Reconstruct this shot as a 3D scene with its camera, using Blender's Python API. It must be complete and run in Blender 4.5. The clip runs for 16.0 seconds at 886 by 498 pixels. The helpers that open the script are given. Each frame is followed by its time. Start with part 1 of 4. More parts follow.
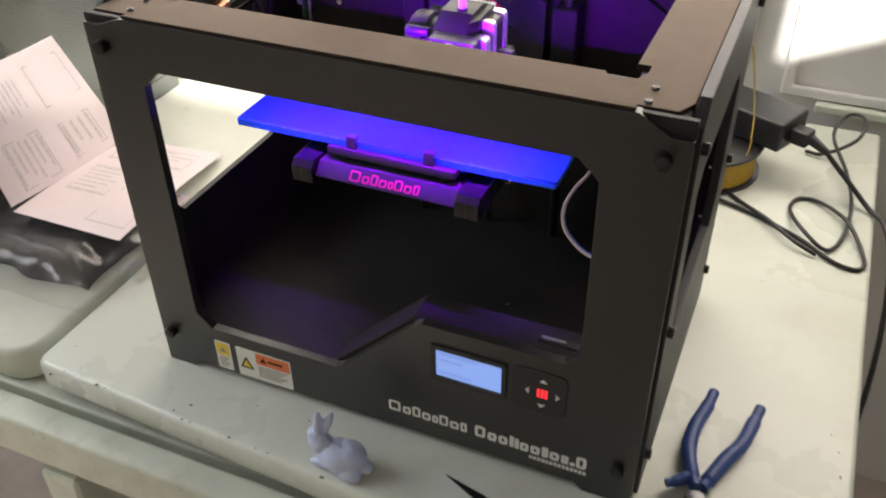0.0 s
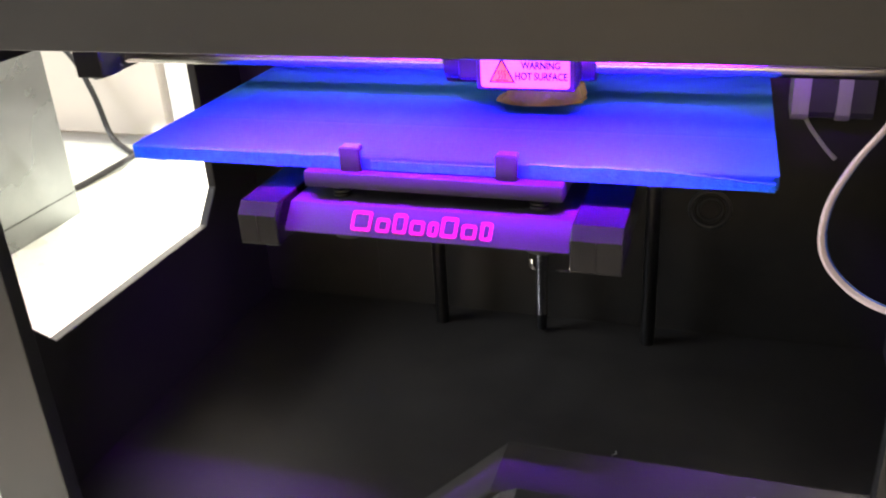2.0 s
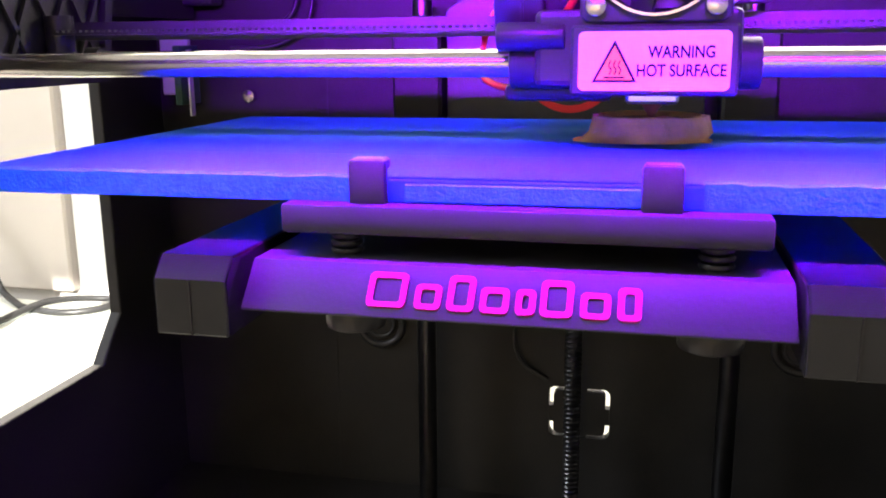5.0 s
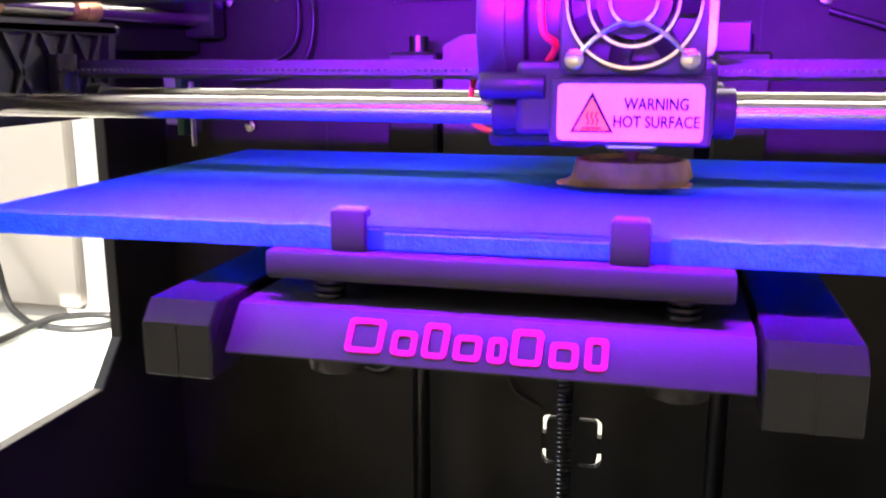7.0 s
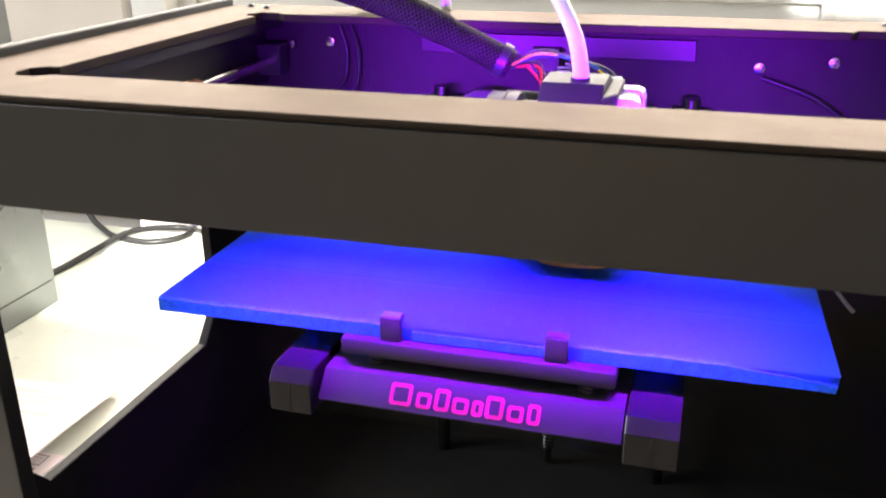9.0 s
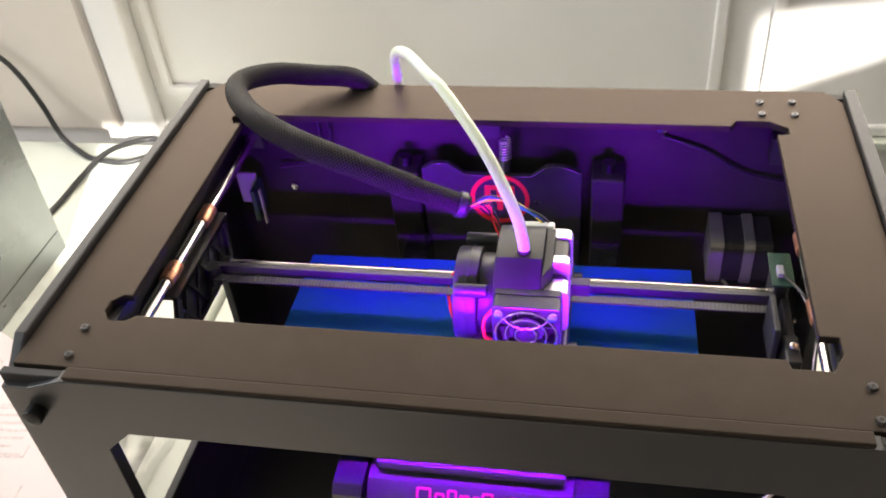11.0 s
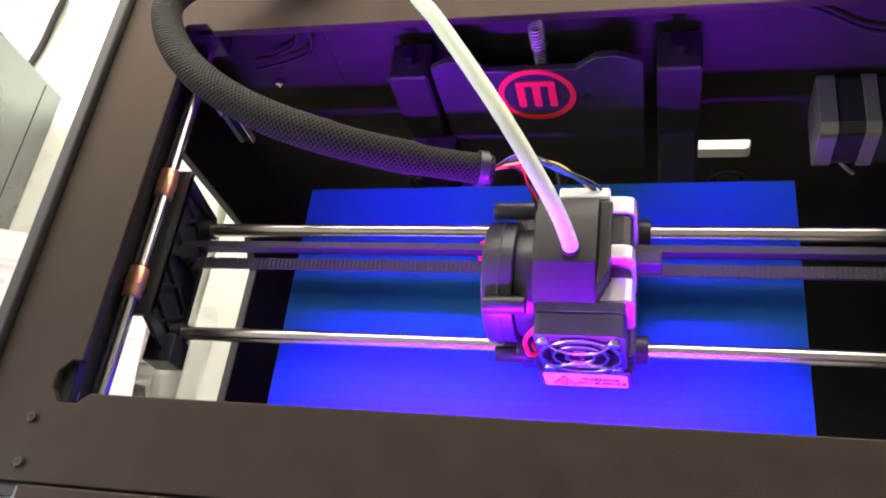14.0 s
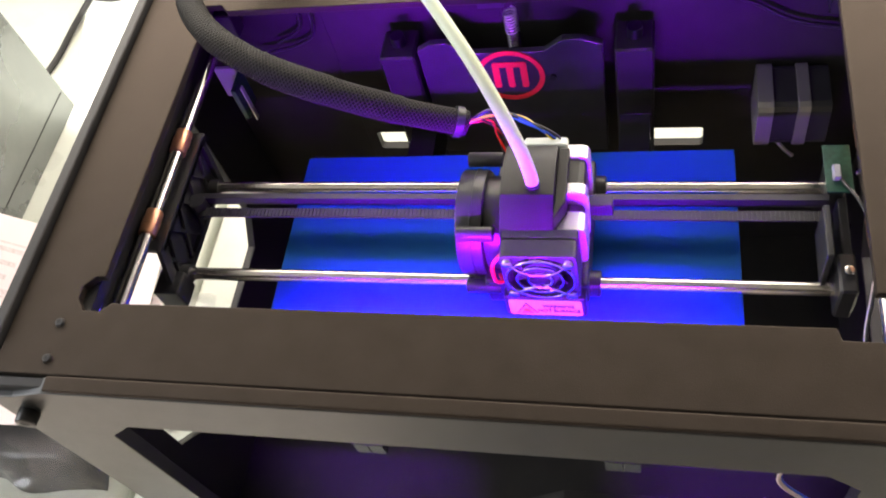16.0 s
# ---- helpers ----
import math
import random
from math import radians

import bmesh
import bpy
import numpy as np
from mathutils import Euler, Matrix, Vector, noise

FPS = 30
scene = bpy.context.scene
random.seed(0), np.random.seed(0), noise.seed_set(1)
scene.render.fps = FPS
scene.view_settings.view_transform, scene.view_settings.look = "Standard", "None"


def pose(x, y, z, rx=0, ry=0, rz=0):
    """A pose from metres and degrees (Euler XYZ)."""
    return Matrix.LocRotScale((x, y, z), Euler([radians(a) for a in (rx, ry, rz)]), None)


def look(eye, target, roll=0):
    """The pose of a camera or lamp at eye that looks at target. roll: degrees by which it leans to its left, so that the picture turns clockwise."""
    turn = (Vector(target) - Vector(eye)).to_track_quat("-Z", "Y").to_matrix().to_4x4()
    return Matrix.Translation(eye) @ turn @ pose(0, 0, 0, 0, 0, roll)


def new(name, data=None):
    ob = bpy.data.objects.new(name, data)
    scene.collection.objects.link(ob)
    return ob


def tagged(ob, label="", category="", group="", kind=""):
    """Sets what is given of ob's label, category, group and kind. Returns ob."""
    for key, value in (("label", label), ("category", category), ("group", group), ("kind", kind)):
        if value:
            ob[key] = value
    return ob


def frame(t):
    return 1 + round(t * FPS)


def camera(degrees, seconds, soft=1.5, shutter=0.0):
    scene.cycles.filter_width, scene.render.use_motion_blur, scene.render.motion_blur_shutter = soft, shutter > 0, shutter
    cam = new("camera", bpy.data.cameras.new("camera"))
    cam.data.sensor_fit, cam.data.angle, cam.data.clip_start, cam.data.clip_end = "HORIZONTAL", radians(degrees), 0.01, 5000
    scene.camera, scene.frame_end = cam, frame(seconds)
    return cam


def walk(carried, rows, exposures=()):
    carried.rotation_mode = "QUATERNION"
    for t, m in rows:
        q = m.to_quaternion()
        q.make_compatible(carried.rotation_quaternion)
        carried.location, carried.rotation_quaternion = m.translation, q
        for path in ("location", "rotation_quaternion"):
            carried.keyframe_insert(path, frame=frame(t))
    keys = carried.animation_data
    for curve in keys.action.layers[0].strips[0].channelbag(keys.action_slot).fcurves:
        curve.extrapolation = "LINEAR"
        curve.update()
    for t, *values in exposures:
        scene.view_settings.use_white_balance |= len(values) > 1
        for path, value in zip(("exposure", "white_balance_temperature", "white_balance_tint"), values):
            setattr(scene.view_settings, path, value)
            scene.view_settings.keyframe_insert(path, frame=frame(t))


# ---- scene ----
cam = camera(52.8, 16.0, soft=1.9, shutter=0.4)
PATH = [
    (0, (0.299, -0.517, 0.652), (-0.348, 0.952, -0.541), -0.8),
    (0.5, (0.261, -0.409, 0.581), (-0.419, 1.06, -0.594), 0.6),
    (1, (0.205, -0.341, 0.502), (-0.45, 1.169, -0.633), -1.0),
    (1.5, (0.153, -0.325, 0.439), (-0.434, 1.293, -0.581), -2.2),
    (2, (0.127, -0.291, 0.412), (-0.467, 1.413, -0.45), -3.6),
    (2.5, (0.098, -0.256, 0.362), (-0.452, 1.53, -0.35), -2.4),
    (3, (0.08, -0.222, 0.328), (-0.453, 1.601, -0.297), -1.9),
    (3.5, (0.062, -0.2, 0.323), (-0.466, 1.647, -0.235), -1.6),
    (4, (0.052, -0.167, 0.314), (-0.438, 1.703, -0.199), -1.2),
    (4.5, (0.041, -0.159, 0.315), (-0.415, 1.729, -0.161), -0.8),
    (4.7, (0.036, -0.161, 0.315), (-0.409, 1.732, -0.152), -0.6),
    (6.8, (0.046, -0.159, 0.315), (-0.418, 1.744, -0.092), -0.1),
    (7, (0.046, -0.165, 0.325), (-0.423, 1.733, -0.098), -0.1),
    (7.5, (0.046, -0.195, 0.342), (-0.45, 1.688, -0.116), 0.6),
    (8, (0.056, -0.225, 0.371), (-0.457, 1.632, -0.168), 0.9),
    (8.5, (0.077, -0.256, 0.421), (-0.473, 1.556, -0.223), 0.1),
    (9, (0.085, -0.272, 0.451), (-0.436, 1.514, -0.285), -0.3),
    (9.5, (0.073, -0.291, 0.52), (-0.365, 1.487, -0.285), 0.7),
    (9.7, (0.037, -0.303, 0.562), (-0.218, 1.467, -0.334), 4.7),
    (11.8, (0.101, -0.204, 0.748), (-0.376, 1.048, -0.737), -13.7),
    (12, (0.091, -0.172, 0.743), (-0.396, 1.001, -0.803), -15.4),
    (12.5, (0.09, -0.119, 0.737), (-0.428, 0.893, -0.909), -19.2),
    (13, (0.083, -0.097, 0.728), (-0.436, 0.86, -0.95), -21.1),
    (13.5, (0.081, -0.08, 0.734), (-0.428, 0.853, -0.96), -23.0),
    (14, (0.075, -0.058, 0.732), (-0.415, 0.861, -0.976), -23.8),
    (14.5, (0.074, -0.047, 0.729), (-0.398, 0.87, -0.985), -23.4),
    (15, (0.079, -0.068, 0.732), (-0.389, 0.875, -0.968), -22.4),
    (15.5, (0.085, -0.103, 0.744), (-0.382, 0.89, -0.928), -20.7),
    (16, (0.098, -0.143, 0.753), (-0.374, 0.888, -0.895), -19.7),
]
walk(cam, [(t, look(eye, target, roll)) for t, eye, target, roll in PATH],
     exposures=[(0, 1.30), (1, 1.85), (2, 2.50), (3, 2.45), (4, 2.32), (4.7, 2.32), (7, 2.35), (8, 2.22), (9, 1.92), (9.7, 1.72), (12, 1.70), (14.5, 1.95), (16, 1.90)])
# ---------- light ----------
world = bpy.data.worlds.new("world")
scene.world = world
world.use_nodes = True
wn = world.node_tree
sky = wn.nodes.new("ShaderNodeTexSky")
sky.sky_type = "NISHITA"
sky.sun_disc = False
SUN_WAY = Vector((-0.3, 1.0, -0.45)).normalized()
sky.sun_elevation = math.asin(-SUN_WAY.z)
sky.sun_rotation = math.atan2(-SUN_WAY.x, -SUN_WAY.y)
wn.links.new(sky.outputs[0], wn.nodes["Background"].inputs[0])
wn.nodes["Background"].inputs[1].default_value = 0.055


def lamp(name, kind, matrix, energy, color, **more):
    data = bpy.data.lights.new(name, kind)
    data.energy, data.color = energy, color
    if kind == "AREA":
        data.shape, data.size, data.size_y = "RECTANGLE", more["size"], more["size_y"]
        data.spread = radians(more.get("spread", 180))
    else:
        data.angle = more["angle"]
    ob = new(name, data)
    ob.matrix_world = matrix
    return ob


lamp("sun", "SUN", look((-1, -5, 2), Vector((-1, -5, 2)) + SUN_WAY), 5.0, (1, 0.95, 0.86), angle=radians(0.5))
# skylight standing in the back window opening
lamp("skylight_back", "AREA", look((-0.1, 0.815, 0.70), (-0.1, 0.0, 0.35)), 9.35, (1, 0.88, 0.74), size=2.3, size_y=0.5)
# added fill from the left, brightens the table and the printer's front
lamp("fill_left", "AREA", look((-1.98, -0.30, 1.25), (0, 0.1, 0.0)), 12.1, (0.95, 0.97, 1.0), size=1.5, size_y=1.1)
# violet diodes under the front of the printer's top
VIOLET = (0.27, 0.002, 1.0)
lamp("strip_light_down", "AREA", look((0.0, 0.0270, 0.366), (0, 0.0711, 0.2794)), 0.58, VIOLET, size=0.23, size_y=0.005, spread=64)
lamp("strip_light_back", "AREA", look((0.0, 0.0270, 0.366), (0, 0.3, 0.334)), 0.34, VIOLET, size=0.26, size_y=0.005, spread=60)


# ---------- materials ----------
def mat(name, color, rough=0.5, metal=0.0, vary=0.12, scale=30.0, bump=0.0, bscale=300.0, spec=0.5, emit=None, power=0.0,
        trans=0.0, ior=1.45, coat=0.0, tint=None, dirt=None, dirt_scale=4.0, dirt_amount=0.5):
    m = bpy.data.materials.new(name)
    m.use_nodes = True
    nt = m.node_tree
    b = nt.nodes["Principled BSDF"]
    b.inputs["Roughness"].default_value = rough
    b.inputs["Metallic"].default_value = metal
    b.inputs["Specular IOR Level"].default_value = spec
    b.inputs["Transmission Weight"].default_value = trans
    b.inputs["IOR"].default_value = ior
    b.inputs["Coat Weight"].default_value = coat
    b.inputs["Coat Roughness"].default_value = min(0.35, rough)
    if tint:
        b.inputs["Specular Tint"].default_value = (*tint, 1)
    tc = nt.nodes.new("ShaderNodeTexCoord")
    n1 = nt.nodes.new("ShaderNodeTexNoise")
    n1.inputs["Scale"].default_value = scale
    n1.inputs["Detail"].default_value = 6
    nt.links.new(tc.outputs["Object"], n1.inputs["Vector"])
    ramp = nt.nodes.new("ShaderNodeValToRGB")
    c = Vector(color)
    ramp.color_ramp.elements[0].position, ramp.color_ramp.elements[1].position = 0.3, 0.7
    ramp.color_ramp.elements[0].color = (*(c * (1 - vary)), 1)
    ramp.color_ramp.elements[1].color = (*[min(1, v * (1 + vary)) for v in c], 1)
    nt.links.new(n1.outputs["Fac"], ramp.inputs["Fac"])
    out = ramp.outputs["Color"]
    if dirt:
        n2 = nt.nodes.new("ShaderNodeTexNoise")
        n2.inputs["Scale"].default_value = dirt_scale
        n2.inputs["Detail"].default_value = 9
        n2.inputs["Roughness"].default_value = 0.7
        nt.links.new(tc.outputs["Object"], n2.inputs["Vector"])
        r2 = nt.nodes.new("ShaderNodeValToRGB")
        r2.color_ramp.elements[0].position, r2.color_ramp.elements[1].position = 0.5, 0.78
        r2.color_ramp.elements[0].color, r2.color_ramp.elements[1].color = (0, 0, 0, 1), (dirt_amount,) * 3 + (1,)
        nt.links.new(n2.outputs["Fac"], r2.inputs["Fac"])
        mix = nt.nodes.new("ShaderNodeMixRGB")
        mix.inputs[2].default_value = (*dirt, 1)
        nt.links.new(r2.outputs["Color"], mix.inputs[0])
        nt.links.new(out, mix.inputs[1])
        out = mix.outputs[0]
    nt.links.new(out, b.inputs["Base Color"])
    rr = nt.nodes.new("ShaderNodeMapRange")
    rr.inputs["To Min"].default_value, rr.inputs["To Max"].default_value = max(0.02, rough * 0.85), min(1, rough * 1.15)
    nt.links.new(n1.outputs["Fac"], rr.inputs["Value"])
    nt.links.new(rr.outputs["Result"], b.inputs["Roughness"])
    if bump:
        n3 = nt.nodes.new("ShaderNodeTexNoise")
        n3.inputs["Scale"].default_value = bscale
        n3.inputs["Detail"].default_value = 4
        nt.links.new(tc.outputs["Object"], n3.inputs["Vector"])
        bp = nt.nodes.new("ShaderNodeBump")
        bp.inputs["Strength"].default_value = bump
        bp.inputs["Distance"].default_value = 0.001
        nt.links.new(n3.outputs["Fac"], bp.inputs["Height"])
        nt.links.new(bp.outputs["Normal"], b.inputs["Normal"])
    if emit:
        b.inputs["Emission Color"].default_value = (*emit, 1)
        b.inputs["Emission Strength"].default_value = power
    return m


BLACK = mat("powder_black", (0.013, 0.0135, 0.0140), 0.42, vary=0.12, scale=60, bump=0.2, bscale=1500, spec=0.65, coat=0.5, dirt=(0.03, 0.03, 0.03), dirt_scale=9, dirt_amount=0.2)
# black coat; warm window reflection put into its brown base and specular tint
TOP_BROWN = mat("black_coat_warm_sheen", (0.0315, 0.0262, 0.0220), 0.48, 0.30, vary=0.10, scale=60, bump=0.2, bscale=1500, spec=0.28, tint=(0.85, 0.60, 0.43),
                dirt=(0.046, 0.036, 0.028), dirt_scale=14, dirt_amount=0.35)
BLACK_SIDE = mat("panel_black", (0.022, 0.021, 0.022), 0.5, vary=0.15, scale=25, bump=0.2, bscale=1200)
EDGE = mat("edge_black", (0.014, 0.013, 0.014), 0.6, vary=0.2)
INNER = mat("inner_black", (0.0225, 0.0215, 0.021), 0.6, vary=0.2, bump=0.15, bscale=900, dirt=(0.06, 0.05, 0.04), dirt_scale=25, dirt_amount=0.25, spec=0.3)
PLASTIC = mat("plastic_black", (0.024, 0.024, 0.026), 0.38, vary=0.15, scale=80, bump=0.12, bscale=900)
ARM = mat("gloss_black", (0.02, 0.02, 0.021), 0.17, vary=0.1, scale=40, bump=0.05, bscale=200, spec=0.6)
PLASTIC_GREY = mat("plastic_charcoal", (0.028, 0.028, 0.030), 0.5, vary=0.1, scale=80, bump=0.05, bscale=1600)
COVER = mat("cover_black", (0.013, 0.012, 0.012), 0.5, vary=0.2, scale=60, bump=0.05, bscale=1600, spec=0.35)
BEAM = mat("beam_grey", (0.050, 0.050, 0.053), 0.45, vary=0.08, spec=0.2, bump=0.1, bscale=700)
DARK_STEEL = mat("dark_steel", (0.10, 0.10, 0.105), 0.3, 1.0, vary=0.1, scale=200)
STEEL = mat("steel", (0.66, 0.63, 0.59), 0.22, 1.0, vary=0.06, scale=200)
ALU = mat("aluminium", (0.72, 0.71, 0.70), 0.35, 1.0, vary=0.08, scale=150)
BRIGHT = mat("machined_silver", (0.78, 0.76, 0.76), 0.30, 0.75, vary=0.025, scale=60)
MOTOR_CAP = mat("cast_grey", (0.30, 0.29, 0.29), 0.42, 0.6, vary=0.06, scale=60)
BRONZE = mat("bronze", (0.72, 0.36, 0.22), 0.34, 0.85, vary=0.15, scale=150)
SCREW = mat("screw_black", (0.03, 0.03, 0.03), 0.3, 0.6, vary=0.2)
TAPE = mat("blue_tape", (0.020, 0.150, 0.42), 0.68, vary=0.08, scale=18, bump=0.15, bscale=700, spec=0.12, dirt=(0.028, 0.180, 0.47), dirt_scale=9, dirt_amount=0.5)
# same tape at the plate's edge, lightened for the daylight on its front
TAPE_EDGE = mat("blue_tape_lit_edge", (0.02, 0.17, 0.62), 0.6, vary=0.10, scale=120, bump=0.2, bscale=700, spec=0.3)
TAPE_MATTE = mat("blue_tape_matte", (0.028, 0.23, 0.70), 0.8, vary=0.22, scale=420, bump=0.5, bscale=900, spec=0.15, dirt=(0.05, 0.32, 0.80), dirt_scale=160, dirt_amount=0.6)
PINK = mat("red_letter", (0.55, 0.015, 0.11), 0.45, vary=0.05)
REDLOGO = mat("red_logo", (0.70, 0.02, 0.03), 0.5, vary=0.06)
WHITE_INK = mat("white_ink", (0.75, 0.75, 0.74), 0.5, vary=0.06)
LABEL = mat("label_white", (0.72, 0.74, 0.70), 0.45, vary=0.03)
ORANGE = mat("label_orange", (0.75, 0.20, 0.07), 0.5, vary=0.05)
AMBER_INK = mat("label_amber", (0.85, 0.50, 0.02), 0.5, vary=0.05)
YELLOW = mat("label_yellow", (0.80, 0.58, 0.06), 0.5, vary=0.05)
INK = mat("ink_black", (0.004, 0.004, 0.004), 0.75, vary=0.05)
INK_GREY = mat("ink_grey", (0.30, 0.29, 0.30), 0.7, vary=0.1)
LCD = mat("lcd_lit", (0.2, 0.3, 0.6), 0.25, vary=0.03, emit=(0.26, 0.42, 0.95), power=0.303)
LCD_TEXT = mat("lcd_text", (0.2, 0.3, 0.6), 0.25, vary=0.02, emit=(0.22, 0.36, 0.85), power=0.253)
RED_LIT = mat("button_lit", (0.7, 0.02, 0.03), 0.4, emit=(1.0, 0.03, 0.04), power=0.495)
LED = mat("led_lit", (0.4, 0.1, 0.8), 0.4, emit=VIOLET, power=2.2)
AMBER = mat("amber_plastic", (0.90, 0.55, 0.20), 0.25, vary=0.15, scale=120, trans=0.12, ior=1.46, bump=0.3, bscale=600)
TUBE = mat("milky_tube", (0.80, 0.88, 0.70), 0.3, vary=0.04, trans=0.25, ior=1.35)
CABLE = mat("cable_black", (0.02, 0.02, 0.021), 0.42, vary=0.1)
WIRE_WHITE = mat("wire_pale", (0.75, 0.62, 0.66), 0.4, vary=0.05)
WIRE_RED = mat("wire_red", (0.65, 0.02, 0.02), 0.4, vary=0.05)
WIRE_BLUE = mat("wire_blue", (0.03, 0.10, 0.60), 0.4, vary=0.05)
WIRE_YELLOW = mat("wire_yellow", (0.75, 0.55, 0.05), 0.4, vary=0.05)
PCB = mat("board_green", (0.015, 0.06, 0.035), 0.4, vary=0.3, scale=400)
GREY_PL = mat("moulded_grey", (0.33, 0.33, 0.34), 0.5, vary=0.06)
TABLE = mat("table_paint", (0.62, 0.655, 0.59), 0.28, vary=0.05, scale=6, bump=0.15, bscale=40, spec=0.5,
            dirt=(0.47, 0.46, 0.38), dirt_scale=5, dirt_amount=0.6)
TABLE_WORN = mat("table_paint_worn", (0.60, 0.64, 0.55), 0.45, vary=0.08, scale=12, bump=0.3, bscale=60,
                 dirt=(0.30, 0.27, 0.20), dirt_scale=14, dirt_amount=0.6)
CHIP = mat("bare_chip", (0.10, 0.08, 0.06), 0.8, vary=0.3)
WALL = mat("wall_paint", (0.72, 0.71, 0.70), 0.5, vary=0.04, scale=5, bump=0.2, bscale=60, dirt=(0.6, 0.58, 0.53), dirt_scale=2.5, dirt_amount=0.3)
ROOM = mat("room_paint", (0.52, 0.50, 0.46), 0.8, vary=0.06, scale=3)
BEIGE = mat("beige_panel", (0.62, 0.56, 0.50), 0.55, vary=0.05, scale=6)
FLOOR = mat("floor_pale", (0.42, 0.36, 0.32), 0.6, vary=0.15, scale=8, bump=0.2, bscale=60, dirt=(0.12, 0.1, 0.08), dirt_scale=3)
PAPER = mat("paper", (0.82, 0.73, 0.76), 0.7, vary=0.03, scale=10)
CASE = mat("case_metal", (0.22, 0.23, 0.23), 0.27, 0.75, vary=0.12, scale=7, bump=0.08, bscale=600, dirt=(0.35, 0.36, 0.35), dirt_scale=10, dirt_amount=0.4)
CASE_DARK = mat("case_dark", (0.05, 0.05, 0.05), 0.5, vary=0.1)
HANDLE_BLUE = mat("grip_blue", (0.025, 0.06, 0.24), 0.42, vary=0.15, scale=60, bump=0.2, bscale=500)
FIGURE = mat("figure_lilac", (0.50, 0.57, 0.80), 0.35, vary=0.12, scale=60, bump=0.2, bscale=300, coat=0.3)
CLEAR = mat("clear_film", (0.85, 0.86, 0.86), 0.1, vary=0.03, trans=0.93, ior=1.06, bump=0.4, bscale=60, coat=0.8)
BAGGED = mat("bagged_black", (0.03, 0.03, 0.034), 0.3, vary=0.3, scale=20, bump=0.5, bscale=40)
SPOOL_YEL = mat("filament_yellow", (0.70, 0.45, 0.04), 0.25, vary=0.15, scale=200, trans=0.2)


def braid_material():
    m = mat("braid", (0.012, 0.012, 0.012), 0.55, vary=0.1, spec=0.1)
    nt = m.node_tree
    b = nt.nodes["Principled BSDF"]
    uv = nt.nodes.new("ShaderNodeUVMap")
    waves = []
    for turn in (35, -35):
        mp = nt.nodes.new("ShaderNodeMapping")
        mp.inputs["Rotation"].default_value = (0, 0, radians(turn))
        nt.links.new(uv.outputs[0], mp.inputs[0])
        w = nt.nodes.new("ShaderNodeTexWave")
        w.inputs["Scale"].default_value = 170
        w.inputs["Distortion"].default_value = 0.6
        nt.links.new(mp.outputs[0], w.inputs["Vector"])
        waves.append(w)
    mx = nt.nodes.new("ShaderNodeMath")
    mx.operation = "MAXIMUM"
    nt.links.new(waves[0].outputs["Fac"], mx.inputs[0])
    nt.links.new(waves[1].outputs["Fac"], mx.inputs[1])
    bp = nt.nodes.new("ShaderNodeBump")
    bp.inputs["Strength"].default_value = 0.7
    bp.inputs["Distance"].default_value = 0.0012
    nt.links.new(mx.outputs[0], bp.inputs["Height"])
    nt.links.new(bp.outputs[0], b.inputs["Normal"])
    # weave highlights and dark gaps put into the colour along the strands
    ramp = nt.nodes.new("ShaderNodeValToRGB")
    ramp.color_ramp.elements[0].color = (0.003, 0.003, 0.003, 1)
    ramp.color_ramp.elements[1].color = (0.036, 0.033, 0.030, 1)
    ramp.color_ramp.elements[0].position = 0.45
    nt.links.new(mx.outputs[0], ramp.inputs[0])
    nt.links.new(ramp.outputs[0], b.inputs["Base Color"])
    return m


BRAID = braid_material()


def let_through(m, color, share):
    """Lets part of the light pass through a thin tape or clear plate."""
    nt = m.node_tree
    out, b = nt.nodes["Material Output"], nt.nodes["Principled BSDF"]
    tl = nt.nodes.new("ShaderNodeBsdfTranslucent")
    tl.inputs["Color"].default_value = (*color, 1)
    mx = nt.nodes.new("ShaderNodeMixShader")
    mx.inputs[0].default_value = share
    nt.links.new(b.outputs[0], mx.inputs[1])
    nt.links.new(tl.outputs[0], mx.inputs[2])
    nt.links.new(mx.outputs[0], out.inputs["Surface"])


let_through(TAPE, (0.05, 0.20, 0.85), 0.35)
let_through(TAPE_EDGE, (0.06, 0.24, 0.90), 0.35)


# ---------- building helpers ----------
def thing(name, at, label, category, group="", kind=""):
    ob = new(name)
    ob.empty_display_size = 0.02
    ob.location = at
    return tagged(ob, label, category, group, kind)


def part(name, bm, material, parent=None, label="", smooth=None):
    me = bpy.data.meshes.new(name)
    bmesh.ops.recalc_face_normals(bm, faces=bm.faces)
    bm.to_mesh(me)
    bm.free()
    if smooth is not None:
        me.shade_smooth()
        me.set_sharp_from_angle(angle=radians(smooth))
    me.materials.append(material)
    ob = new(name, me)
    if parent:
        ob.parent = parent
        base = parent.location if parent.type == "EMPTY" else Vector((0, 0, 0))
        ob.matrix_parent_inverse = Matrix.Translation(-Vector(base))
    if label:
        tagged(ob, label)
    return ob


def solo(name, bm, material, label, category, group="", kind="", smooth=None):
    return tagged(part(name, bm, material, None, "", smooth), label, category, group, kind)


def box(x0, x1, y0, y1, z0, z1, bevel=0.0, seg=1, bm=None, m=None):
    own = bmesh.new()
    bmesh.ops.create_cube(own, size=1)
    for v in own.verts:
        v.co = Vector(((x0 + x1) / 2 + v.co.x * (x1 - x0), (y0 + y1) / 2 + v.co.y * (y1 - y0), (z0 + z1) / 2 + v.co.z * (z1 - z0)))
    if bevel:
        bmesh.ops.bevel(own, geom=own.edges[:], offset=bevel, segments=seg, affect="EDGES", profile=0.5)
    if m is not None:
        own.transform(m)
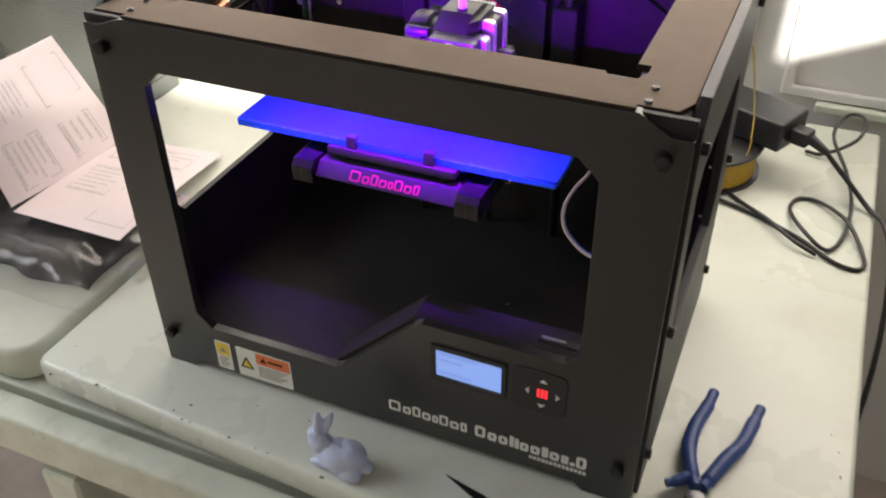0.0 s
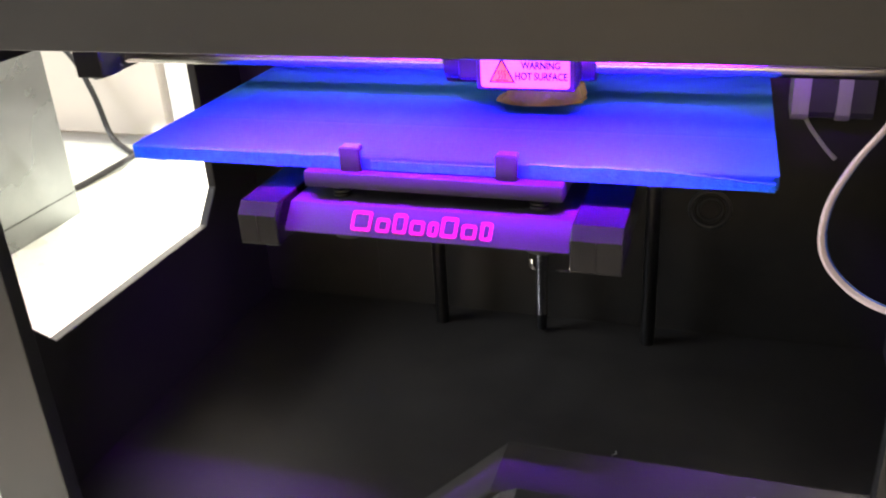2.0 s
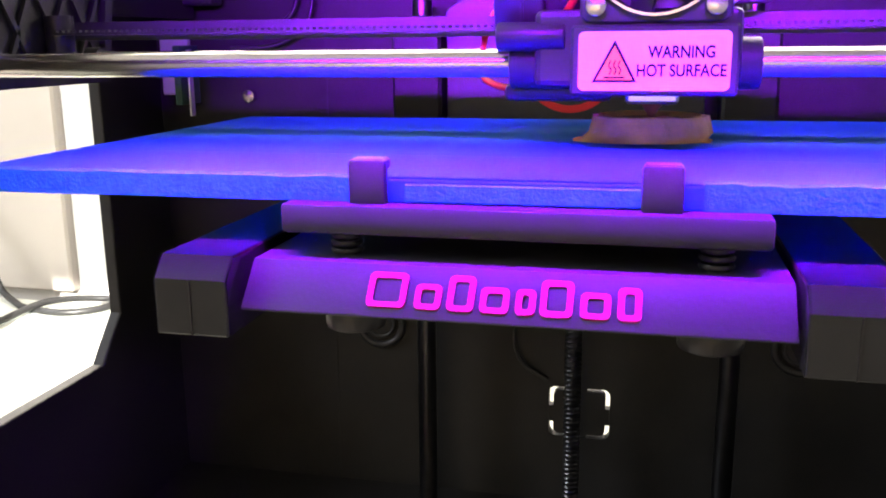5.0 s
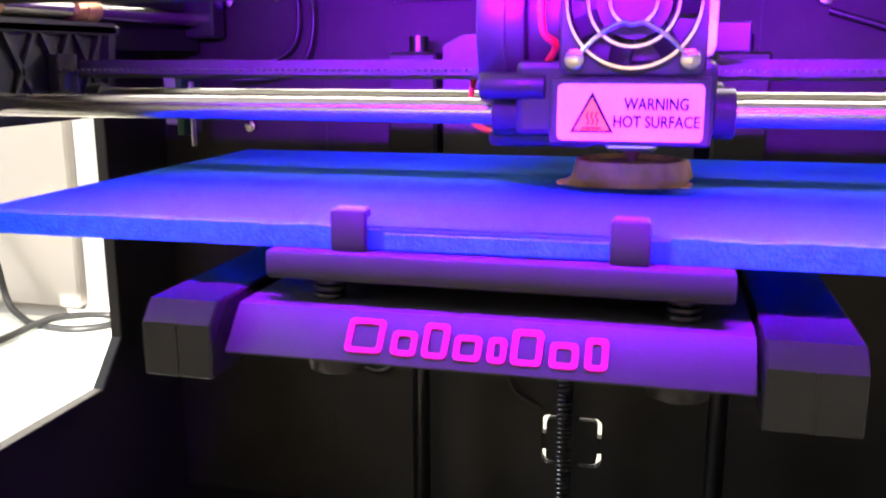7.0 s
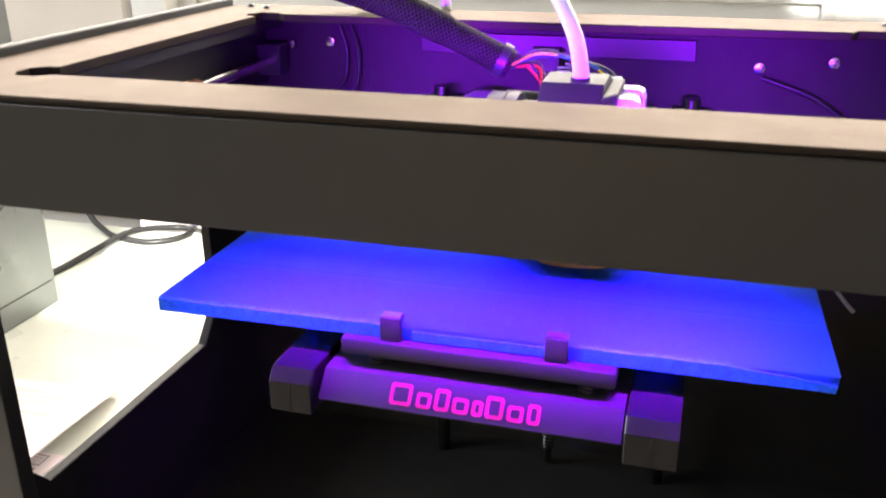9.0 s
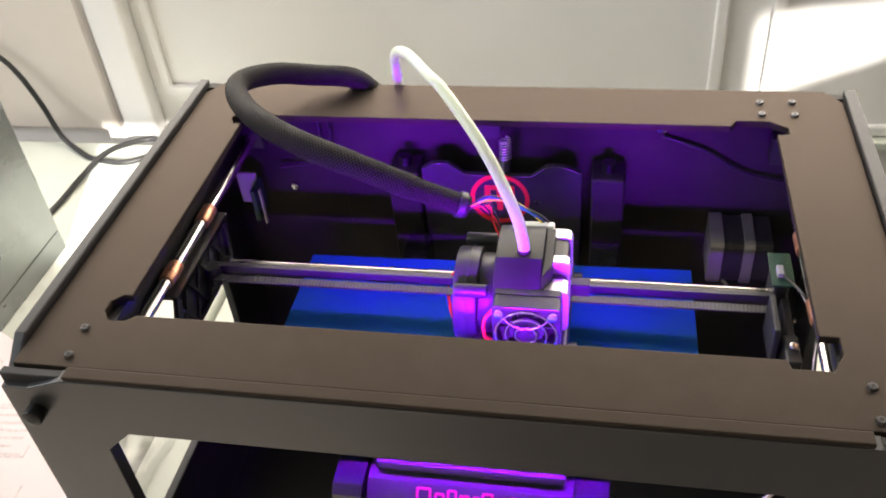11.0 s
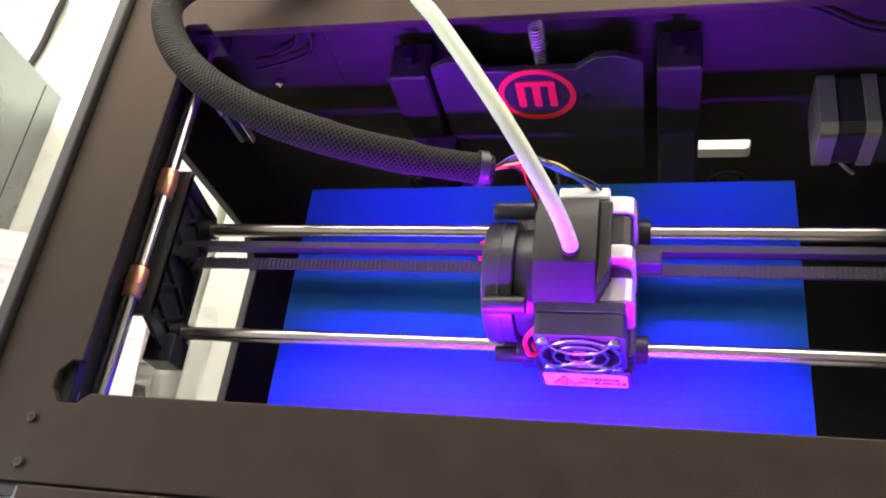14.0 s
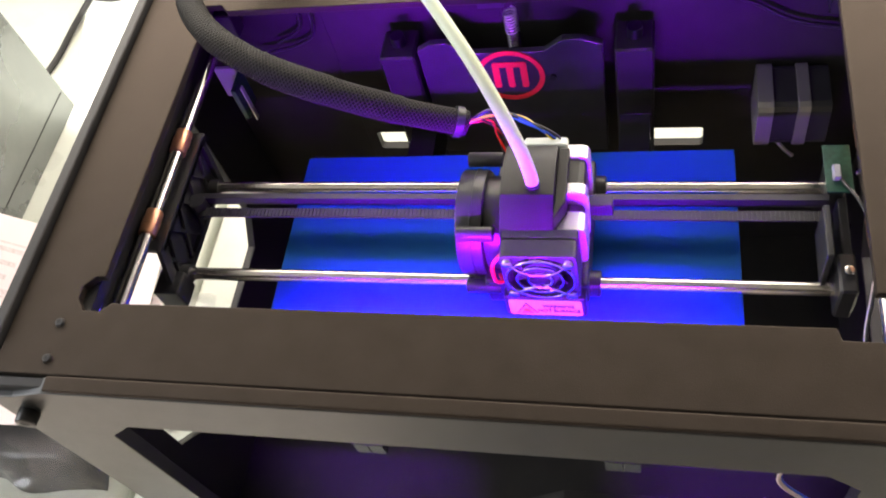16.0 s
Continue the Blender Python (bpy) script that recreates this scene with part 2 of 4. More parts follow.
    return add(bm, own)


def add(bm, own):
    if bm is None:
        return own
    me = bpy.data.meshes.new("joined")
    own.to_mesh(me)
    own.free()
    bm.from_mesh(me)
    bpy.data.meshes.remove(me)
    return bm


def cyl(a, b, r, n=20, r2=None, bm=None, bevel=0.0):
    a, b = Vector(a), Vector(b)
    own = bmesh.new()
    bmesh.ops.create_cone(own, cap_ends=True, segments=n, radius1=r, radius2=r if r2 is None else r2, depth=(b - a).length)
    if bevel:
        rim = [e for e in own.edges if abs(e.verts[0].co.z - e.verts[1].co.z) < 1e-6]
        bmesh.ops.bevel(own, geom=rim, offset=bevel, segments=2, affect="EDGES", profile=0.5)
    own.transform(Matrix.Translation((a + b) / 2) @ (b - a).to_track_quat("Z", "Y").to_matrix().to_4x4())
    return add(bm, own)


def smooth_path(points, steps=8):
    pts = [Vector(p) for p in points]
    pts = [pts[0] * 2 - pts[1]] + pts + [pts[-1] * 2 - pts[-2]]
    out = []
    for i in range(1, len(pts) - 2):
        a, b, c, d = pts[i - 1:i + 3]
        for s in range(steps):
            t = s / steps
            out.append(0.5 * (2 * b + (c - a) * t + (2 * a - 5 * b + 4 * c - d) * t * t + (3 * b - a - 3 * c + d) * t ** 3))
    return out + [pts[-2]]


def tube(points, r, n=10, steps=8, radii=None, bm=None):
    pts = smooth_path(points, steps)
    own = bmesh.new()
    uv = own.loops.layers.uv.new("UVMap")
    up = Vector((0, 0, 1))
    rings, dist = [], [0.0]
    for i, p in enumerate(pts):
        way = (pts[min(i + 1, len(pts) - 1)] - pts[max(i - 1, 0)]).normalized()
        if i:
            dist.append(dist[-1] + (p - pts[i - 1]).length)
        side = way.cross(up)
        side = side.normalized() if side.length > 0.05 else Vector((1, 0, 0))
        nrm = side.cross(way).normalized()
        rr = r if radii is None else r * radii[min(len(radii) - 1, int(i / len(pts) * len(radii)))]
        rings.append([own.verts.new(p + (side * math.cos(2 * math.pi * k / n) + nrm * math.sin(2 * math.pi * k / n)) * rr) for k in range(n)])
    for i in range(len(rings) - 1):
        for k in range(n):
            f = own.faces.new((rings[i][k], rings[i][(k + 1) % n], rings[i + 1][(k + 1) % n], rings[i + 1][k]))
            round_by = 2 * math.pi * r / n
            for loop, (u, v) in zip(f.loops, ((dist[i], k), (dist[i], k + 1), (dist[i + 1], k + 1), (dist[i + 1], k))):
                loop[uv].uv = (u, v * round_by)
    own.faces.new(rings[0][::-1])
    own.faces.new(rings[-1])
    return add(bm, own)


def ring(center, radius, r, axis="y", n=36, m=8, bm=None, start=0.0, stop=1.0):
    own = bmesh.new()
    rows = []
    closed = stop - start > 0.999
    for i in range(n + (0 if closed else 1)):
        a = 2 * math.pi * (start + (stop - start) * i / n)
        row = []
        for k in range(m):
            b = 2 * math.pi * k / m
            u, w, h = (radius + r * math.cos(b)) * math.cos(a), (radius + r * math.cos(b)) * math.sin(a), r * math.sin(b)
            co = {"y": (u, h, w), "z": (u, w, h), "x": (h, u, w)}[axis]
            row.append(own.verts.new(Vector(center) + Vector(co)))
        rows.append(row)
    for i in range(len(rows) if closed else len(rows) - 1):
        for k in range(m):
            q = rows[(i + 1) % len(rows)]
            own.faces.new((rows[i][k], rows[i][(k + 1) % m], q[(k + 1) % m], q[k]))
    return add(bm, own)


def plate(outer, holes, axis, a0, a1, bevel=0.0, bm=None):
    """A sheet with openings: outlines in the two other axes, from a0 to a1 along the axis."""
    def place(p, a):
        return {"x": (a, p[0], p[1]), "y": (p[0], a, p[1]), "z": (p[0], p[1], a)}[axis]
    own = bmesh.new()
    edges = []
    for loop in [outer] + list(holes):
        vs = [own.verts.new(place(p, a0)) for p in loop]
        edges += [own.edges.new((vs[i], vs[(i + 1) % len(vs)])) for i in range(len(vs))]
    bmesh.ops.triangle_fill(own, use_beauty=True, use_dissolve=False, edges=edges)
    bmesh.ops.dissolve_limit(own, angle_limit=0.01, verts=own.verts[:], edges=own.edges[:])
    got = bmesh.ops.extrude_face_region(own, geom=own.faces[:])
    move = Vector(place((0, 0), a1)) - Vector(place((0, 0), a0))
    for v in got["geom"]:
        if isinstance(v, bmesh.types.BMVert):
            v.co += move
    if bevel:
        bmesh.ops.recalc_face_normals(own, faces=own.faces)
        sharp = [e for e in own.edges if len(e.link_faces) == 2 and e.calc_face_angle(0) > 0.9]
        bmesh.ops.bevel(own, geom=sharp, offset=bevel, segments=2, affect="EDGES", profile=0.5)
    return add(bm, own)


def rrect(x0, x1, z0, z1, r, n=4):
    out = []
    for cx, cz, a0 in ((x1 - r, z1 - r, 0), (x0 + r, z1 - r, 90), (x0 + r, z0 + r, 180), (x1 - r, z0 + r, 270)):
        out += [(cx + r * math.cos(radians(a0 + 90 * i / n)), cz + r * math.sin(radians(a0 + 90 * i / n))) for i in range(n + 1)]
    return out


def writing(body, size, matrix, material, parent, name="writing", align="LEFT", depth=0.0001, squeeze=1.0, bold=0.0):
    cu = bpy.data.curves.new(name, "FONT")
    cu.body, cu.size, cu.extrude, cu.align_x = body, size, depth, align
    cu.offset = bold
    cu.materials.append(material)
    ob = new(name, cu)
    ob.matrix_world = matrix @ Matrix.Diagonal((squeeze, 1, 1, 1))
    ob.parent = parent
    base = parent.location if parent.type == "EMPTY" else Vector((0, 0, 0))
    ob.matrix_parent_inverse = Matrix.Translation(-Vector(base))
    return ob


def glyph_row(x0, x1, z0, z1, y0, y1, widths, stroke, material, owner, label, m=None):
    """A row of plain rounded outlines that stands for a word mark, each a part."""
    total = sum(w for w, h in widths)
    x = x0
    for w, h in widths:
        wide = (x1 - x0) * w / total
        a, b, top = x, x + wide * 0.82, z0 + (z1 - z0) * h
        r = min(stroke * 0.9, (b - a) * 0.3)
        inner = (a + stroke, b - stroke, z0 + stroke, top - stroke)
        holes = []
        if inner[1] - inner[0] > 0.0004:
            holes = [rrect(inner[0], inner[1], inner[2], inner[3], r * 0.4, 2)]
        bm = plate(rrect(a, b, z0, top, r, 3), holes, "y", y0, y1)
        if m is not None:
            bm.transform(m)
        part("word_mark", bm, material, owner, label)
        x += wide


# ---------- room ----------
FLOOR_Z = -0.75
YW = 0.84
solo("floor", box(-2.1, 2.1, -2.5, YW + 0.1, FLOOR_Z - 0.1, FLOOR_Z), FLOOR, "pale brown worn floor under the work tables", "floor", kind="structure")
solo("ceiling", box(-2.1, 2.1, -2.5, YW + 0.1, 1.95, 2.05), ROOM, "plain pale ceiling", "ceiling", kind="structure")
wall_back = solo("wall_north", plate([(-2.1, FLOOR_Z), (2.1, FLOOR_Z), (2.1, 1.95), (-2.1, 1.95)], [[(-1.3, 0.43), (1.1, 0.43), (1.1, 1.00), (-1.3, 1.00)]], "y", YW, YW + 0.1), WALL, "white painted panelled wall below a wide window", "wall", kind="structure")
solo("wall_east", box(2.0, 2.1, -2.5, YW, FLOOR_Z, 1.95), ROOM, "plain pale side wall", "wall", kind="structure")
# side wall, its opening added for the left fill light
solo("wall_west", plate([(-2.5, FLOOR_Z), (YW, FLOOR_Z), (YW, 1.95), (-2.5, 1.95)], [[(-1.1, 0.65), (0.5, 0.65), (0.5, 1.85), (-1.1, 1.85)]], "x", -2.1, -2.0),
     ROOM, "plain pale side wall with an opening added for the fill light", "wall", kind="structure")
# unseen front wall, added with gaps cut to cast the wanted sun patches
gaps = [[(0.18, 1.31), (0.50, 1.31), (0.50, 1.50), (0.18, 1.50)], [(0.872, 1.726), (1.097, 1.730), (1.097, 1.796), (0.872, 1.800)],
        [(1.237, 1.528), (1.40, 1.600), (1.60, 1.700), (1.60, 1.725), (1.237, 1.685)], [(1.15, 1.79), (1.64, 1.80), (1.64, 1.925), (1.15, 1.86)],
        [(-1.10, -0.165), (0.25, -0.165), (0.25, 0.38), (-1.10, 0.38)]]
solo("sun_mask_wall", plate([(-2.1, FLOOR_Z), (2.1, FLOOR_Z), (2.1, 1.95), (-2.1, 1.95)], gaps, "y", -2.5, -2.4), ROOM,
     "unseen pale wall added with gaps that shape the sun patches", "wall", kind="structure")
# mouldings of the panelled wall
for x0, x1, z0, z1 in ((-0.60, 0.222, 0.06, 0.352), (0.276, 1.10, 0.018, 0.345), (-1.5, -0.70, 0.06, 0.352)):
    w = 0.016
    part("panel_moulding", plate([(x0, z0), (x1, z0), (x1, z1), (x0, z1)], [[(x0 + w, z0 + w), (x1 - w, z0 + w), (x1 - w, z1 - w), (x0 + w, z1 - w)]],
                                 "y", YW - 0.010, YW, 0.003), WALL, wall_back)
solo("window_post", box(-0.668, -0.615, YW - 0.035, YW - 0.0005, 0.0, 0.42, 0.004, 2), WALL, "white painted upright post on the wall", "post", kind="structure")
solo("trim", box(0.33, 0.72, YW - 0.022, YW - 0.0005, 0.002, 0.016, 0.003, 2), TABLE_WORN, "pale green ledge where table meets wall", "trim", kind="structure")
solo("wall_panel", box(-1.6, -0.69, YW - 0.02, YW - 0.0005, 0.0, 0.42, 0.003), BEIGE, "beige panel on the wall behind the table", "panel", kind="structure")
win = thing("window_2", (-0.1, YW + 0.05, 0.43), "wide daylight window above the panelled wall", "window", kind="structure")
part("window_frame", plate([(-1.3, 0.43), (1.1, 0.43), (1.1, 1.00), (-1.3, 1.00)], [[(-1.26, 0.47), (-0.13, 0.47), (-0.13, 0.96), (-1.26, 0.96)], [(-0.07, 0.47), (1.06, 0.47), (1.06, 0.96), (-0.07, 0.96)]], "y", YW + 0.03, YW + 0.07), WALL, win)
# unseen window frame added where the left fill lamp stands
for name, x, y0, y1, z0, z1 in (("fill_window", -2.05, -1.1, 0.5, 0.65, 1.85),):
    win = thing(name, (x, (y0 + y1) / 2, z0), "white framed window added around the left fill light", "window", kind="structure")
    part("window_frame", plate([(y0, z0), (y1, z0), (y1, z1), (y0, z1)],
                               [[(y0 + .05, z0 + .05), ((y0 + y1) / 2 - .02, z0 + .05), ((y0 + y1) / 2 - .02, z1 - .05), (y0 + .05, z1 - .05)],
                                [((y0 + y1) / 2 + .02, z0 + .05), (y1 - .05, z0 + .05), (y1 - .05, z1 - .05), ((y0 + y1) / 2 + .02, z1 - .05)]],
                               "x", x - 0.03, x + 0.03), WALL, win)

# ---------- tables ----------
table = thing("table", (0.02, 0.35, FLOOR_Z), "pale green painted work table with chipped edges", "table")
outline = [(-0.376, -0.050), (-0.372, -0.058), (-0.364, -0.062), (0.416, -0.104), (0.424, -0.102), (0.428, -0.094), (0.428, 0.79), (-0.378, 0.79)]
part("tabletop", plate(outline, [], "z", -0.033, 0.0, 0.006), TABLE, table, smooth=50)
part("apron", box(-1.10, 0.44, -0.112, -0.078, -0.098, -0.040, 0.005, 2), TABLE_WORN, table, "chipped pale green front rail", smooth=50)
part("apron", box(-0.36, 0.43, 0.76, 0.79, -0.115, -0.046, 0.004, 2), TABLE_WORN, table)
part("side_rail", box(0.395, 0.425, -0.09, 0.76, -0.115, -0.046, 0.004, 2), TABLE_WORN, table)
part("bearer", box(-1.10, 0.42, -0.066, -0.03, -0.085, -0.0465, 0.003, 2), TABLE_WORN, table)
for x in (-0.34, 0.40):
    for y in (-0.09, 0.74):
        part("leg", box(x - 0.025, x + 0.025, y - 0.02, y + 0.03, FLOOR_Z, -0.115 if y < 0 else -0.115, 0.004), TABLE_WORN, table)
table2 = thing("table", (-0.8, 0.35, FLOOR_Z), "pale green painted side table with rounded corner", "table")
part("tabletop", plate(rrect(-1.15, -0.388, -0.062, 0.79, 0.035, 8), [], "z", -0.046, 0.0, 0.009), TABLE, table2, smooth=50)
for x in (-1.1, -0.44):
    for y in (0.0, 0.74):
        part("leg", box(x - 0.025, x + 0.025, y - 0.02, y + 0.03, FLOOR_Z, -0.046, 0.004), TABLE_WORN, table2)
rng = random.Random(4)
chips = None
for i in range(84):
    u = rng.random()
    x, s = -0.36 + 0.78 * rng.random(), 0.0008 + 0.0018 * rng.random() ** 3
    if u < 0.45:
        y, z, m = -0.0795 - 0.054 * x + 0.008 * rng.random(), -0.0002, (1.6, 0.9, 0.12)
    elif u < 0.7:
        y, z, m = -0.1118, -0.046 - 0.045 * rng.random(), (1.5, 0.25, 1.1)
    elif u < 0.85:
        x, y, z, m = 0.40 + 0.02 * rng.random(), 0.0 + 0.5 * rng.random(), -0.0001, (0.6, 0.9, 0.10)
    else:
        y, z, m = -0.08 + 0.07 * rng.random(), -0.0001, (0.8, 0.6, 0.10)
    own = bmesh.new()
    bmesh.ops.create_icosphere(own, subdivisions=1, radius=s)
    for v in own.verts:
        v.co *= 0.7 + 0.6 * rng.random()
    own.transform(Matrix.Translation((x, y, z)) @ Matrix.Diagonal((*m, 1)))
    chips = add(chips, own)
tagged(part("paint_chip", chips, CHIP, table, "bare dark paint chips"), kind="stuff")

# ---------- printer ----------
printer = thing("printer", (0, 0.16, 0), "black desktop filament printer with violet lighting, running", "printer")
H = 0.38
# front panel
notch_bottom = [(-0.245, 0.0), (-0.213, 0.0), (-0.205, 0.008), (0.195, 0.008), (0.203, 0.0), (0.247, 0.0)]
front_outer = notch_bottom + [(0.247, 0.366), (0.232, 0.366), (0.210, 0.3795), (-0.207, 0.3795), (-0.229, 0.372), (-0.245, 0.372)]
window_front = [(-0.196, 0.078), (-0.180, 0.062), (-0.042, 0.062), (-0.034, 0.066), (0.042, 0.142), (0.050, 0.146), (0.176, 0.146), (0.189, 0.158),
                (0.189, 0.322), (0.173, 0.338), (-0.179, 0.338), (-0.196, 0.322)]
front = part("front_panel", plate(front_outer, [window_front], "y", 0.0, 0.009, 0.0005), BLACK, printer)
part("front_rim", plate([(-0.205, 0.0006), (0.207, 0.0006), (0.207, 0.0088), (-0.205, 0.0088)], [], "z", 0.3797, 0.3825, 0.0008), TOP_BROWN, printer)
part("corner_plate", box(0.200, 0.2475, 0.0035, 0.0088, 0.360, 0.379, 0.0005), EDGE, printer)
part("corner_plate", box(-0.2455, -0.200, 0.0035, 0.0088, 0.360, 0.379, 0.0005), EDGE, printer)


def hex_bolt(p, way, r, length, name="bolt"):
    p, way = Vector(p), Vector(way)
    bm = cyl(p, p + way * length, r, 24, bevel=r * 0.15)
    own = cyl(p + way * (length - 0.0002), p + way * (length + 0.0001), r * 0.5, 6)
    ob = part(name, bm, SCREW, printer, smooth=40)
    part("socket", own, EDGE, ob)


for p in ((-0.229, 0.0, 0.354), (-0.232, 0.0, 0.043), (0.230, 0.0, 0.350), (0.232, 0.0, 0.043)):
    hex_bolt(p, (0, -1, 0), 0.0058, 0.008)
# side panels with their windows
side_win = [(0.048, 0.170), (0.066, 0.149), (0.234, 0.149), (0.254, 0.172), (0.254, 0.296), (0.236, 0.311), (0.062, 0.311), (0.048, 0.297)]
side_outer = [(0.012, 0.004), (0.318, 0.004), (0.318, 0.384), (0.030, 0.384), (0.012, 0.370)]
part("side_panel", plate(side_outer, [side_win], "x", -0.249, -0.242, 0.001), BLACK_SIDE, printer)
part("side_panel", plate(side_outer, [side_win], "x", 0.242, 0.2505, 0.001), BLACK_SIDE, printer)
for sx in (-1, 1):
    for y in (0.02, 0.30):
        for z in (0.05, 0.19, 0.352):
            hex_bolt((sx * 0.2495, y, z), (sx, 0, 0), 0.0048, 0.006)
# back panel with cable openings
back_holes = [rrect(0.087, 0.129, 0.184, 0.205, 0.003), rrect(-0.132, -0.090, 0.184, 0.205, 0.003), rrect(-0.014, 0.020, 0.095, 0.125, 0.004)]
part("back_panel", plate([(-0.242, 0.006), (0.242, 0.006), (0.242, 0.379), (-0.242, 0.379)], back_holes, "y", 0.313, 0.320, 0.0), INNER, printer)
plug = plate(rrect(-0.0114, 0.0174, 0.0968, 0.1224, 0.003), [], "y", 0.3135, 0.3195)
box(-0.0139, 0.0199, 0.3138, 0.3193, 0.1035, 0.1130, bm=plug)
box(-0.0020, 0.0070, 0.3138, 0.3193, 0.0951, 0.1249, bm=plug)
part("plug", plug, INNER, printer)
for x in (-0.112, 0.117):
    g = ring((x, 0.312, 0.156), 0.013, 0.0022, "y")
    ring((x, 0.312, 0.156), 0.008, 0.0012, "y", bm=g)
    part("grommet", g, PLASTIC, printer, smooth=60)
# floor and electronics hump
part("floor_panel", box(-0.242, 0.242, 0.009, 0.313, 0.048, 0.055), INNER, printer)
hump = bmesh.new()
prof = [(-0.052, 0.055), (0.037, 0.141), (0.235, 0.141), (0.235, 0.055)]
plate(prof, [], "y", 0.010, 0.046, 0.001, hump)
part("electronics_cover", hump, INNER, printer)
part("card_slot", box(0.146, 0.181, 0.024, 0.032, 0.1405, 0.1425, 0.0006), PLASTIC, printer)
part("memory_card", box(0.149, 0.170, 0.0265, 0.0295, 0.1415, 0.1438, 0.0004), GREY_PL, printer, "thin pale memory card edge")
# top panel with opening and corner notches
X0, X1, Y0, Y1 = -0.195, 0.192, 0.053, 0.272
opening = [(X0 + 0.010, Y0), (X0 + 0.004, Y0 - 0.005), (X0 - 0.006, Y0 - 0.005), (X0 - 0.011, Y0 + 0.002), (X0 - 0.011, Y0 + 0.010), (X0 - 0.005, Y0 + 0.016), (X0, Y0 + 0.016),
           (X0, Y1 - 0.012), (X0 - 0.006, Y1 - 0.012), (X0 - 0.010, Y1 - 0.004), (X0 - 0.004, Y1 + 0.006), (X0 + 0.008, Y1 + 0.006), (X0 + 0.014, Y1),
           (X1 - 0.030, Y1), (X1 - 0.026, Y1 + 0.007), (X1 - 0.004, Y1 + 0.007), (X1 + 0.008, Y1 - 0.001), (X1 + 0.008, Y1 - 0.008), (X1, Y1 - 0.009),
           (X1, Y0 + 0.018), (X1 + 0.010, Y0 + 0.018), (X1 + 0.010, Y0 + 0.006), (X1 + 0.004, Y0 - 0.006), (X1 - 0.016, Y0 - 0.006), (X1 - 0.018, Y0)]
top_outer = [(-0.2405, 0.0105), (-0.2405, 0.304), (-0.228, 0.3215), (0.230, 0.3215), (0.241, 0.306), (0.241, 0.026), (0.233, 0.0105)]
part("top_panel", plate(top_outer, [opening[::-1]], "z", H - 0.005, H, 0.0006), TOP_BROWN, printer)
part("corner_cap", box(0.2335, 0.2405, 0.0105, 0.0245, H - 0.012, H - 0.003, 0.001), EDGE, printer)
for sx in (-1, 1):
    part("inner_rail", box(min(sx * 0.2, sx * 0.2415), max(sx * 0.2, sx * 0.2415), 0.02, 0.305, H - 0.012, H - 0.0055), EDGE, printer)
for sx in (-1, 1):
    part("rail_cheek", box(min(sx * 0.2125, sx * 0.2150), max(sx * 0.2125, sx * 0.2150), 0.030, 0.304, 0.328, H - 0.0121), EDGE, printer)
part("front_lip", box(-0.24, 0.24, 0.0095, 0.016, 0.340, H - 0.0055), BLACK_SIDE, printer)
# hidden strip added to keep the violet lamps' spill off the table
part("spill_blocker", box(-0.18, 0.18, 0.0205, 0.0220, 0.337, H - 0.0055), EDGE, printer)
for x, y in ((-0.211, 0.040), (-0.210, 0.019), (0.212, 0.038), (0.212, 0.017), (-0.207, 0.300), (-0.222, 0.306), (0.184, 0.304), (0.206, 0.305), (0.184, 0.288), (0.206, 0.288)):
    bm = cyl((x, y, H - 0.001), (x, y, H + 0.0016), 0.0032, 16, r2=0.0022)
    s = part("screw", bm, DARK_STEEL, printer, smooth=50)
    part("socket", cyl((x, y, H + 0.0015), (x, y, H + 0.0018), 0.0012, 6), EDGE, s)
# strip of violet diodes behind the front beam and on the back panel
for y, z in ((0.0235, 0.366),):
    strip = part("led_strip", box(-0.165, 0.165, y - 0.001, y + 0.001, z - 0.004, z + 0.004), LABEL, printer, "strip of violet lit diodes")
    for k in range(12):
        x = -0.155 + k * 0.0282
        dy = 0.0018 if y < 0.1 else -0.0018
        part("diode", box(x - 0.0025, x + 0.0025, y + dy - 0.0008, y + dy + 0.0008, z - 0.0015, z + 0.0015), LED, strip)

# stickers, display and keys on the front panel
YF = -0.0004
st = part("sticker", plate(rrect(-0.181, -0.163, 0.011, 0.048, 0.0015), [], "y", YF, 0.0), LABEL, printer, "white and yellow caution sticker")
part("sticker_panel", plate(rrect(-0.1795, -0.1645, 0.030, 0.046, 0.001), [], "y", YF - 0.0002, YF), YELLOW, st)
part("pictogram", plate([(-0.176, 0.034), (-0.168, 0.034), (-0.172, 0.041)], [], "y", YF - 0.0004, YF - 0.0002), INK_GREY, st)
for i in range(6):
    part("print_bar", box(-0.178, -0.166 - 0.002 * (i % 3), YF - 0.0002, YF, 0.0265 - i * 0.0024, 0.0275 - i * 0.0024), INK_GREY, st)
st = part("sticker", plate(rrect(-0.156, -0.093, 0.010, 0.048, 0.0015), [], "y", YF, 0.0), LABEL, printer, "white warning sticker with orange banner")
part("sticker_panel", plate(rrect(-0.133, -0.0945, 0.032, 0.0465, 0.0008), [], "y", YF - 0.0002, YF), ORANGE, st)
part("pictogram", plate([(-0.128, 0.036), (-0.121, 0.036), (-0.1245, 0.043)], [], "y", YF - 0.0004, YF - 0.0002), INK, st)
part("print_bar", box(-0.119, -0.102, YF - 0.0004, YF - 0.0002, 0.038, 0.0408), INK, st)
part("pictogram", plate([(-0.153, 0.022), (-0.137, 0.022), (-0.145, 0.037)], [[(-0.1505, 0.0235), (-0.145, 0.0338), (-0.1395, 0.0235)]], "y", YF - 0.0004, YF), INK, st)
